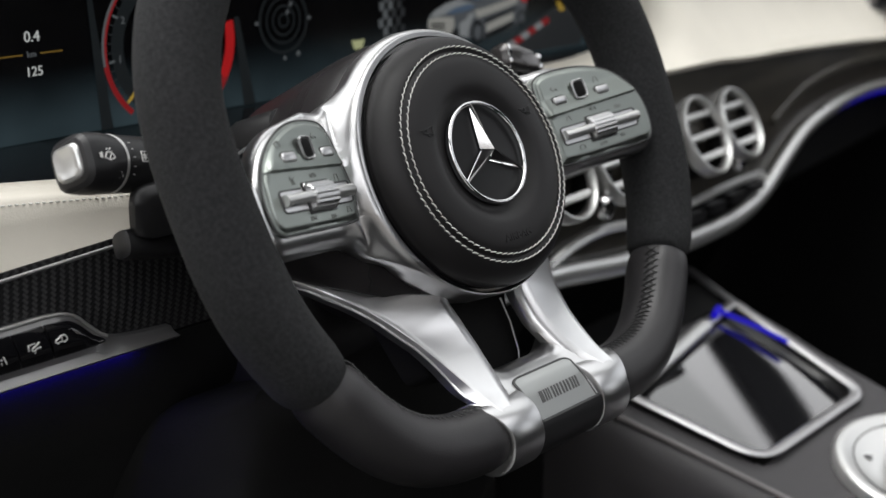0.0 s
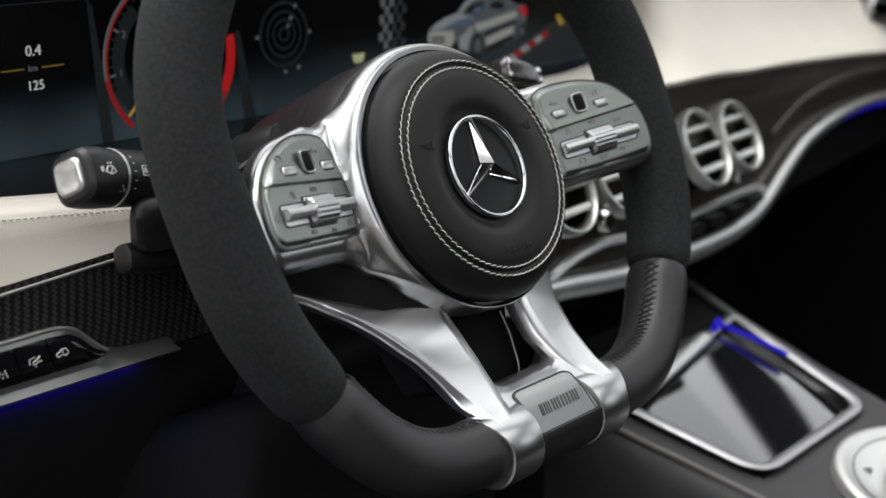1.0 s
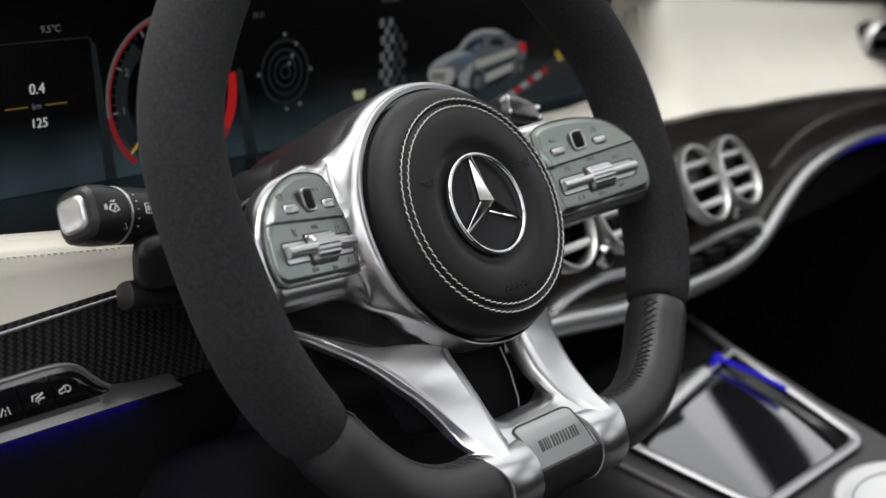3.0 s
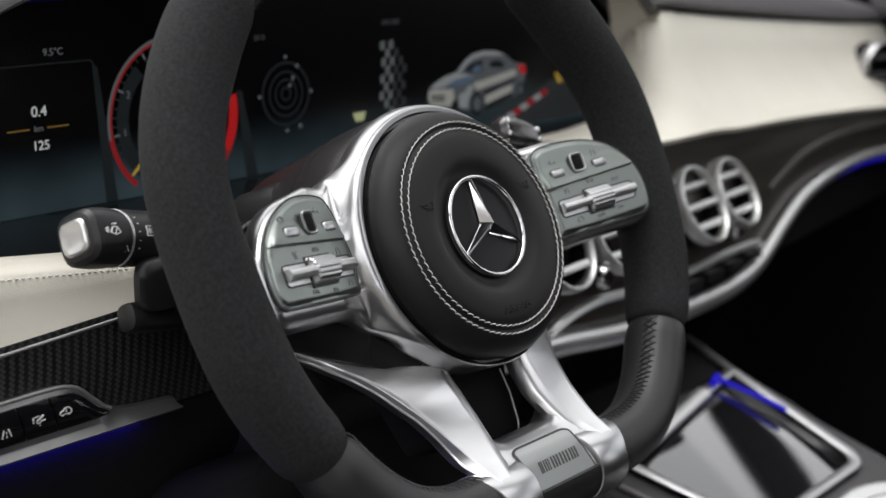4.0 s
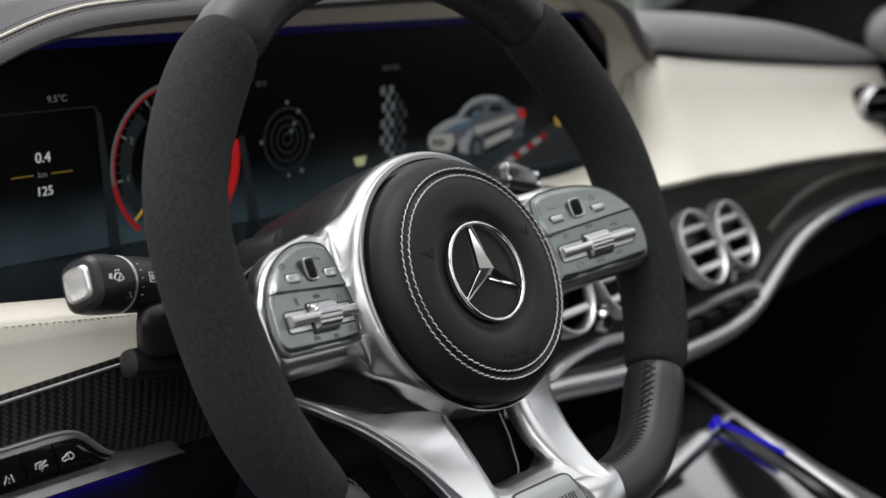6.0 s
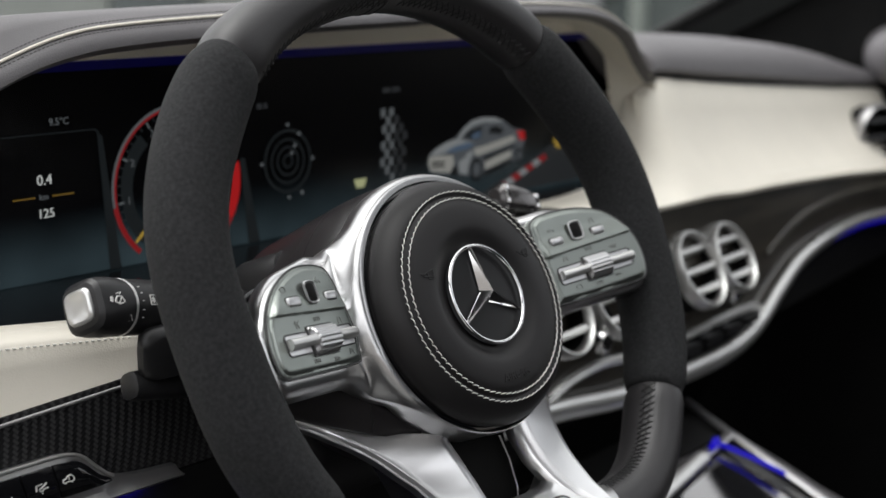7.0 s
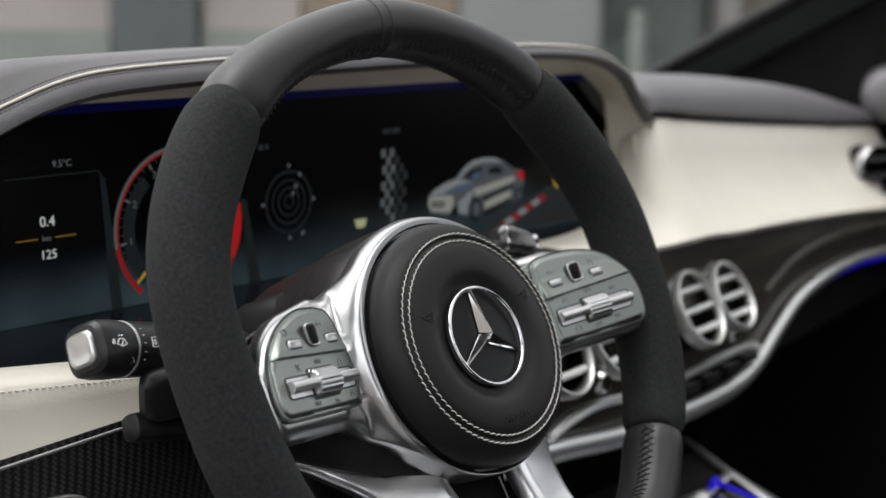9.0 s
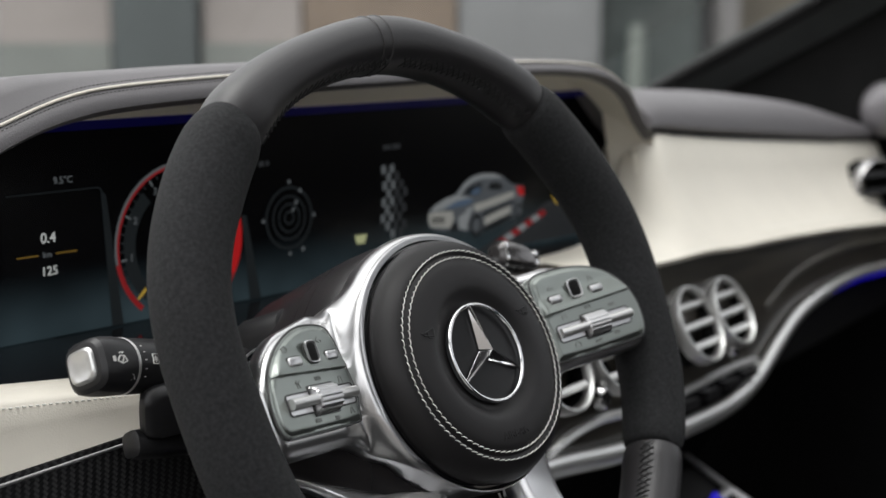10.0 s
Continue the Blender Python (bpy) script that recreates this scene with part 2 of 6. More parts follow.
def plate(outline, depth, bevel=0.0, normal=None, bm=None):
    """A flat piece with the given outline, a softened front edge and a thickness."""
    p = [Vector(q) for q in outline]
    c = sum(p, Vector()) / len(p)
    nrm = Vector(normal) if normal else (p[0] - c).cross(p[1] - c).normalized()
    rings = []
    k = len(p)
    ins = []
    for i in range(k):
        t = (p[(i + 1) % k] - p[i - 1]).normalized()
        v = nrm.cross(t)
        if v.dot(c - p[i]) < 0 and normal is None:
            v = -v
        ins.append(v.normalized())
    turn = sum((p[i] - c).cross(p[(i + 1) % k] - c).dot(nrm) for i in range(k))
    sg = 1 if turn > 0 else -1
    ins = [v * sg for v in ins] if normal else ins
    rings.append([q - nrm * depth for q in p])
    if bevel:
        rings.append([q - nrm * bevel for q in p])
        rings.append([q - nrm * bevel * 0.3 + v * bevel * 0.35 for q, v in zip(p, ins)])
        rings.append([q + v * bevel for q, v in zip(p, ins)])
    else:
        rings.append(p)
    return loft(rings, bm=bm)


def rounded(corners, radius, n=5):
    """The outline of a polygon with rounded corners."""
    p = [Vector(q) for q in corners]
    out = []
    for i, q in enumerate(p):
        a, b = p[i - 1], p[(i + 1) % len(p)]
        r = radius[i] if isinstance(radius, (list, tuple)) else radius
        u, v = (a - q).normalized(), (b - q).normalized()
        s, e = q + u * min(r, (a - q).length * 0.49), q + v * min(r, (b - q).length * 0.49)
        for k in range(n + 1):
            t = k / n
            out.append(s * (1 - t) ** 2 + q * 2 * t * (1 - t) + e * t * t)
    return out


def box(bm, lo, hi):
    x0, y0, z0 = lo
    x1, y1, z1 = hi
    return loft([[Vector((x0, y0, z)), Vector((x1, y0, z)), Vector((x1, y1, z)), Vector((x0, y1, z))] for z in (z0, z1)], bm=bm)


def tube(path, radius, n=10, closed=False, bm=None, flat=1.0, up=Vector((0, 0, 1))):
    rings = []
    k = len(path)
    for i, p in enumerate(path):
        a, b = path[(i - 1) % k if closed else max(i - 1, 0)], path[(i + 1) % k if closed else min(i + 1, k - 1)]
        t = (b - a).normalized()
        s = t.cross(up).normalized()
        w = s.cross(t)
        r = radius[i] if isinstance(radius, (list, tuple)) else radius
        rings.append([p + s * r * flat * math.cos(2 * math.pi * j / n) + w * r * math.sin(2 * math.pi * j / n) for j in range(n)])
    return loft(rings, closed, bm=bm)


def words(text, size, m, depth=0.0003, align="CENTER"):
    """Letters in the built-in font as a mesh, laid out in the xy plane of m."""
    c = bpy.data.curves.new("words", "FONT")
    c.body, c.size, c.extrude, c.align_x, c.align_y = text, size, depth, align, "CENTER"
    ob = bpy.data.objects.new("words", c)
    me = bpy.data.meshes.new_from_object(ob)
    bm = bmesh.new()
    bm.from_mesh(me)
    bm.transform(m)
    bpy.data.objects.remove(ob)
    bpy.data.meshes.remove(me)
    bpy.data.curves.remove(c)
    return bm


# ---- steering wheel (its own axes: x to the passenger, y up the wheel, z to the driver) ----
wheel = thing("steering_wheel", (0, 0, 0.92), "black leather and suede steering wheel with satin metal spokes, straight ahead", "steering wheel", turn=(90 - 26.8, 0, 0))


def wave(terms, a):
    """An even series of cosines, the same on both sides of the wheel."""
    return sum(c * math.cos(k * a) for k, c in enumerate(terms))


# the rim as cosines of the angle from the top: radius, height, inner and outer half width, half depth
RIM_RADIUS = (0.17056, 0.01841, -0.00604, 0.0016, -0.00475, 0.00155, -0.0005, 0.00058, 0.00036, -0.0005, 0.00099)
RIM_HEIGHT = (-0.01607, 0.01232, 0.00315, 0.00041, 0.00113)
RIM_INNER = (0.01852, -0.00023, -0.0016, -0.00158, -0.00056, -0.00082, 0.0001, 0.00139, 0.00069)
RIM_OUTER = (0.01557, -0.00039, 0.00038, -0.00069)
RIM_DEPTH = (0.01895, 0.00035, -0.00087)


def rim_centre(a):
    """The middle of the rim's tube at the angle a from the top; flattened towards the bottom."""
    r = wave(RIM_RADIUS, a)
    return Vector((r * math.sin(a), r * math.cos(a), wave(RIM_HEIGHT, a)))


def rim_ring(a, swell=0.0, n=28):
    c = rim_centre(a)
    d = (rim_centre(a + 0.01) - rim_centre(a - 0.01)).normalized()
    inward = Vector((0, 0, 1)).cross(d).normalized()
    if inward.dot(-c) < 0:
        inward = -inward
    w = inward.cross(d).normalized()
    if w.z < 0:
        w = -w
    ring = []
    for j in range(n):
        b = 2 * math.pi * j / n
        cb, sb = math.cos(b), math.sin(b)
        k = (abs(cb) ** 2.25 + abs(sb) ** 2.25) ** (-1 / 2.25)
        side = wave(RIM_INNER if cb > 0 else RIM_OUTER, a) + swell
        ring.append(c + inward * (side * k * cb) + w * ((wave(RIM_DEPTH, a) + swell) * k * sb))
    return ring


def rim_piece(name, a0, a1, mat, label, swell=0.0, steps=40):
    """A length of padded rim whose ends dive into the seams."""
    ends = [(0, -0.0022), (0.004, -0.0008), (0.010, 0)]
    length = abs(a1 - a0) * 0.17
    keys = [(s / length, w) for s, w in ends]
    stops = [(k, w) for k, w in keys] + [(keys[-1][0] + (1 - 2 * keys[-1][0]) * i / steps, 0.0) for i in range(1, steps)] + [(1 - k, w) for k, w in reversed(keys)]
    return part(name, loft([rim_ring(a0 + (a1 - a0) * k, swell + w) for k, w in stops]), mat, wheel, label, local=True, sharp=1.2)


D2R = math.pi / 180
rim_piece("top_grip", -40 * D2R, 39.5 * D2R, BLACK_LEATHER, "smooth black leather upper rim", 0, 60)
for s in (-1, 1):
    rim_piece("suede_grip", s * 39.6 * D2R, s * 120.2 * D2R, SUEDE, "dark grey suede side grip", 0.0006, 64)
    rim_piece("lower_grip", s * 120.2 * D2R, s * 161 * D2R, BLACK_LEATHER, "smooth black leather lower rim", 0.0, 40)
# marker seams at twelve o'clock
for a in (-4.4, -1.9):
    part("centre_seam", loft([rim_ring(a * D2R + k * 0.004, w) for k, w in ((-1, -0.0006), (-0.5, 0.0003), (0, 0.0006), (0.5, 0.0003), (1, -0.0006))], caps=False), BLACK_LEATHER, wheel, local=True)


def rim_stitch(a0, a1, count):
    """Black cross stitches along the inner side of the rim."""
    bm = bmesh.new()
    step = abs(a1 - a0) / count
    for i in range(count):
        a = a0 + (a1 - a0) * (i + 0.5) / count
        r1, r2 = rim_ring(a - step * 0.62), rim_ring(a + step * 0.62)
        for o in (-1, 1):
            p, q = r1[(2 + o) % 28], r2[(2 - o) % 28]
            out = ((p + q) / 2 - rim_centre(a)).normalized()
            lift = 0.0007 + 0.0003 * o
            tube([p - out * 0.0002, p.lerp(q, 0.3) + out * lift, p.lerp(q, 0.7) + out * lift, q - out * 0.0002], 0.00045, 5, bm=bm)
    return bm


for s in (-1, 1):
    part("rim_stitching", rim_stitch(s * 2 * D2R, s * 38 * D2R, 24), BLACK_THREAD, wheel, "black cross stitching", local=True)
    part("rim_stitching", rim_stitch(s * 121 * D2R, s * 158 * D2R, 24), BLACK_THREAD, wheel, "black cross stitching", local=True)

# airbag pad, turned from its section
pad_profile = [(0.056, -0.030), (0.0640, -0.0255), (0.0686, -0.020), (0.0696, -0.0150), (0.0682, -0.0112), (0.0655, -0.0072), (0.0620, -0.0042), (0.0600, -0.0031),
               (0.0590, -0.0029), (0.0580, -0.0034), (0.0570, -0.0038), (0.0560, -0.0032), (0.0548, -0.0022), (0.050, -0.0010), (0.044, -0.0003),
               (0.0395, -0.0003), (0.0365, -0.0011), (0.0335, -0.0026), (0.0305, -0.0042), (0.0285, -0.0048)]
pad = part("airbag_pad", lathe(pad_profile, n=128), PAD_LEATHER, wheel, "round matt black leather airbag cover", local=True)
part("pad_gap", lathe([(0.0600, -0.032), (0.0690, -0.0315), (0.0706, -0.0195), (0.0660, -0.0185)], n=96), GLOSS, wheel, local=True)


def stitch_mesh():
    bm = bmesh.new()
    path = [Vector((-0.0019, 0, -0.0004)), Vector((-0.0014, 0, 0.0003)), Vector((0, 0, 0.00055)), Vector((0.0014, 0, 0.0003)), Vector((0.0019, 0, -0.0004))]
    tube(path, [0.00017, 0.00026, 0.00029, 0.00026, 0.00017], 6, bm=bm, up=Vector((0, 1, 0)))
    me = bpy.data.meshes.new("stitch")
    for f in bm.faces:
        f.smooth = True
    bm.to_mesh(me)
    bm.free()
    me.materials.append(CREAM_THREAD)
    return me


STITCH = stitch_mesh()
for radius, count, height in ((0.0592, 92, -0.0024), (0.0550, 86, -0.0018)):
    for i in range(count):
        a = 2 * math.pi * i / count
        st = new("stitch", STITCH)
        st.parent = pad
        st.matrix_basis = pose(radius * math.cos(a), radius * math.sin(a), height) @ Matrix.Rotation(a + math.pi / 2 + 0.20, 4, "Z")

# emblem: black disc, chrome ring, three chrome arms
emblem = part("emblem", lathe([(0.0275, -0.007), (0.0275, -0.0036), (0.020, -0.0032), (0.004, -0.0030)], n=64), EMBLEM, wheel, "round satin black badge", local=True)
part("emblem_ring", tube([Vector((0.0272 * math.cos(a), 0.0272 * math.sin(a), -0.0010)) for a in [2 * math.pi * i / 96 for i in range(96)]], 0.00115, 12, True), CHROME, emblem, "polished chrome ring", local=True)
for k in range(3):
    a = math.pi / 2 + k * 2 * math.pi / 3
    u, v, w = Vector((math.cos(a), math.sin(a), 0)), Vector((-math.sin(a), math.cos(a), 0)), Vector((0, 0, 1))
    bm = bmesh.new()
    top, tip = w * 0.0040, u * 0.0262 + w * -0.0004
    l, r = u * 0.0027 + v * 0.0036, u * 0.0027 - v * 0.0036
    tl, trr = u * 0.0262 + v * 0.0006 - w * 0.0022, u * 0.0262 - v * 0.0006 - w * 0.0022
    pts = [bm.verts.new(p) for p in (top, tip, l - w * 0.0022, r - w * 0.0022, tl, trr, Vector((0, 0, -0.0022)))]
    for q in ((0, 1, 4, 2), (0, 3, 5, 1), (2, 4, 5, 3), (1, 5, 4), (0, 2, 6), (0, 6, 3), (2, 3, 6)):
        bm.faces.new([pts[i] for i in q])
    part("emblem_arm", bm, CHROME, emblem, "faceted chrome arm", smooth=False, local=True)
part("airbag_lettering", words("AIRBAG", 0.0062, pose(0, -0.0462, -0.0006), 0.0004), PAD_LEATHER, pad, "embossed black lettering", local=True)
for x in (-0.039, 0.0405):
    m = pose(x, 0.0175, -0.0001, 0, 0, -4)
    horn = [(-5.6, 0.4, -3.6, 0.0, 0.5), (-3.6, 0.0, 1.0, 1.6, 0.5), (-3.6, -1.2, 0.6, -1.4, 0.5), (1.0, 1.6, 4.2, 2.4, 0.5), (4.2, 2.4, 3.4, -2.2, 0.5), (3.4, -2.2, 0.6, -1.4, 0.5), (-1.0, 0.6, -0.6, -2.6, 0.5), (-0.6, -2.6, 2.2, -3.0, 0.5)]
    bm = bmesh.new()
    for x0, y0, x1, y1, w in horn:
        tube([m @ Vector((x0 * 0.001, y0 * 0.001, 0)), m @ Vector((x1 * 0.001, y1 * 0.001, 0))], w * 0.00055, 6, bm=bm)
    part("horn_symbol", bm, BLACK_PLASTIC, pad, "embossed black symbol", local=True)


# satin metal body: hub ring and two arms melted into one casting
def panel_z(x):
    return -0.0185 + (abs(x) - 0.09) * 0.26


def ramp(v, lo, hi):
    t = min(1, max(0, (v - lo) / (hi - lo)))
    return t * t * (3 - 2 * t)


def blend_low(a, b, k):
    """The smaller of two values with a rounded corner of width k."""
    h = min(1, max(0, 0.5 + 0.5 * (b - a) / k))
    return b + (a - b) * h - k * h * (1 - h)


def hub_outline(x, y):
    """Distance outside the outline of hub ring and arms, melted together; negative within."""
    r = math.hypot(x, y)
    turn = math.degrees(math.acos(min(1, max(-1, -y / max(r, 1e-6)))))
    ring = r - 0.0722 - 0.0058 * ramp(turn, 38, 66)
    far, low, high, bend = (0.1578, -0.0240, 0.0440, 0.034) if x < 0 else (0.1540, -0.0206, 0.0425, 0.044)
    cx, cy, hx, hy = (0.04 + far) / 2, (high + low) / 2, (far - 0.04) / 2, (high - low) / 2
    px, py = abs(x) - cx, y + (0.22 * max(0.0, abs(x) - 0.098) * ramp(y, -0.005, 0.02)) - cy
    corner = min(bend, hy) if py > 0 else 0.010
    qx, qy = abs(px) - hx + corner, abs(py) - hy + corner
    arm = min(max(qx, qy), 0) + math.hypot(max(qx, 0), max(qy, 0)) - corner
    return blend_low(ring, arm, 0.020)


def hub_height(x, y):
    """Front of the casting: the lip round the airbag pad, a valley, then the plane that carries the switches."""
    r, d = math.hypot(x, y), max(0.0, -hub_outline(x, y))
    lip = -0.0180 - 0.30 * max(0.0, r - 0.0738) - 260.0 * max(0.0, r - 0.0738) ** 2
    arm = panel_z(x) - 0.0004 + float(np.interp(abs(x), (0.058, 0.070, 0.080, 0.090, 0.100), (-0.013, -0.0095, -0.0058, -0.0022, 0.0)))
    z = -blend_low(-lip, -arm, 0.006)
    soft = 0.0040 + (0.0022 + 0.0030 * ramp(-y, 0.005, 0.018)) * ramp(r, 0.076, 0.09)
    e = max(0.0, 1 - d / soft)
    return z - soft * 0.9 * (1 - math.sqrt(max(0.0, 1 - e * e)))


columns = []
steps = [0.0, 0.02, 0.05] + [0.08 + 0.80 * i / 26 for i in range(27)] + [0.905, 0.93, 0.95, 0.965, 0.978, 0.988, 0.995, 1.0]
for i in range(900):
    a = 2 * math.pi * i / 900
    cx, cy = math.cos(a), math.sin(a)
    lo, hi = 0.060, 0.18
    for _ in range(26):
        mid = (lo + hi) / 2
        lo, hi = (mid, hi) if hub_outline(mid * cx, mid * cy) < 0 else (lo, mid)
    edge = lo
    arm = ramp(edge, 0.082, 0.105)
    col = [Vector((0.0640 * cx, 0.0640 * cy, -0.046)), Vector((0.0640 * cx, 0.0640 * cy, -0.030)), Vector((0.0708 * cx, 0.0708 * cy, -0.0215))]
    for t in steps:
        r = 0.0714 + (edge - 0.0714) * t
        col.append(Vector((r * cx, r * cy, hub_height(r * cx, r * cy))))
    z, back = col[-1].z, col[-1].z - 0.0085
    deep = min(back - 0.004, -0.044 + (back - 0.006 + 0.044) * arm)
    for f, zz in ((0.0, z - 0.003), (0.0006, back), (0.0010 + 0.0030 * ramp(edge, 0.0725, 0.0790), back + (deep - back) * 0.5), ((0.0015 + 0.0075 * ramp(edge, 0.0725, 0.0790)) * (1 - 0.3 * arm), deep)):
        col.append(Vector(((edge - f) * cx, (edge - f) * cy, zz)))
    columns.append(col)
part("hub_bezel", loft(columns, closed=True), SATIN, wheel, "satin aluminium hub surround with two arms", local=True, sharp=1.3)


# switch panels
def wp(x, y, lift=0.0):
    """A point on a switch panel's plane."""
    return Vector((x, y, panel_z(x) + lift))


def edge_distance(x, y, loop):
    """Distance from a point to a closed outline."""
    best = 1.0
    for (ax, ay), (bx, by) in zip(loop, loop[1:] + loop[:1]):
        dx, dy = bx - ax, by - ay
        t = min(1, max(0, ((x - ax) * dx + (y - ay) * dy) / max(1e-12, dx * dx + dy * dy)))
        best = min(best, math.hypot(x - ax - dx * t, y - ay - dy * t))
    return best


def swell(x, y):
    """Relief of a switch panel: the upper half swells out towards the ledge and steps back below it."""
    ledge = 0.0140 + 0.0008 * (x - 0.115) / 0.03
    return 0.0024 * ramp(y, ledge - 0.0006, ledge + 0.0003) * (1 - ramp(y, ledge, ledge + 0.013))


def panel_face(loop, s):
    """The panel as a thin shell: a low flange, then the raised and swelling face."""
    ys = [p[1] for p in loop]
    lo, hi = min(ys) + 0.00002, max(ys) - 0.00002
    levels = sorted(set(list(np.linspace(lo, hi, 58)) + [0.0128 + 0.0003 * i for i in range(10)] + [lo + 0.0004, lo + 0.0010, hi - 0.0004, hi - 0.0010]))
    rows = []
    for y in levels:
        cut = []
        for (ax, ay), (bx, by) in zip(loop, loop[1:] + loop[:1]):
            if (ay - y) * (by - y) <= 0 and ay != by:
                cut.append(ax + (bx - ax) * (y - ay) / (by - ay))
        x0, x1 = min(cut), max(cut)
        row = []
        for k in range(45):
            u = 0.5 - 0.5 * math.cos(math.pi * k / 44)
            x = x0 + (x1 - x0) * u
            d = edge_distance(x, y, loop)
            lift = 0.0010 * ramp(d, 0, 0.0008) + 0.0013 * ramp(d, 0.0018, 0.0032) + swell(x, y) * ramp(d, 0.001, 0.004)
            row.append(wp(s * x, y, 0.0006 + lift))
        rows.append(row)
    return sheet(rows, (0, 0, -0.006))


# places of the controls on each panel, in millimetres
CONTROLS = {-1: dict(home=(129.7, 20.0, 11.0), back=(97.8, 20.4, 10.0), touch=(114.2, 23.5), bar=(146.0, 87.6), wheel=115.7, half=0.0098,
                     marks=((133.5, 26.8), (103.8, 29.3), (131.5, 9.3), (113.8, 10.4), (96.5, 7.6), (125.0, -9.6), (108.5, -10.6), (95.0, -8.6))),
            1: dict(home=(90.6, 20.7, 9.6), back=(121.5, 20.5, 9.6), touch=(106.0, 24.2), bar=(84.0, 141.0), wheel=113.2, half=0.0086,
                    marks=((90.0, 28.3), (121.0, 27.3), (93.5, 9.6), (112.0, 11.3), (130.0, 8.6), (96.0, -9.0), (112.0, -10.0), (127.0, -8.6)))}
GLYPHS = [[(-2, -1, -2, 1, .4), (-2, 1, 0, 2, .4), (0, 2, 2, 1, .4), (2, 1, 2, -1, .4), (-2, -1, 2, -1, .4)], [(-2, 0, 0, 1.6, .4), (-2, 0, 0, -1.2, .4), (-1.6, 0, 2, 0, .4), (2, 0, 2.4, -1.4, .4)],
          [(-1, -2, -1, 2, .5), (1.2, -2, 0, 1, .5), (-2.2, 0.6, -1, 1.4, .4), (1, 1, 2.2, 1.8, .4)], [(-3, -1, -3, 1, .5), (-1.6, -1, -1.6, 1, .5), (0, -1, 0, 1, .5), (1.4, -1, 1.4, 1, .5), (-0.2, 1.0, 1.5, 1.0, .4)],
          [(-1.6, -1.6, -1.0, 1.8, .5), (1.6, -1.6, 1.0, 1.8, .5), (-1.0, 1.8, 1.0, 1.8, .4)], [(-2.4, -1, -2.4, 1, .5), (-1, -1, -1, 1.2, .5), (0.4, -1, 0.4, 1, .5), (2, -1, 2, 1, .5), (-2.4, 0, 2, 0, .35)],
          [(-2.2, -1, -2.2, 1, .5), (-0.8, -1, -0.8, 1, .5), (0.6, -1, 0.6, 1, .5), (-2.2, 1, 0.6, 1, .35), (1.4, 0, 2.6, 0, .4)], [(-1.8, -1.4, -0.8, 1.4, .5), (1.8, -1.4, 0.8, 1.4, .5), (-1.3, -0.4, 1.3, -0.4, .4), (-1.0, 0.6, 1.0, 0.6, .4)]]


def mark(bars, m, bm=None):
    """Small flat strokes (x0, y0, x1, y1, width) in millimetres on the frame m."""
    bm = bm or bmesh.new()
    for x0, y0, x1, y1, w in bars:
        a, b = Vector((x0, y0, 0)) * 0.001, Vector((x1, y1, 0)) * 0.001
        t = (b - a).normalized()
        side = Vector((-t.y, t.x, 0)) * w * 0.0005
        ring = [a - side, b - side, b + side, a + side]
        loft([[m @ (q + Vector((0, 0, -0.0004))) for q in ring], [m @ (q + Vector((0, 0, 0.00022))) for q in ring]], bm=bm)
    return bm


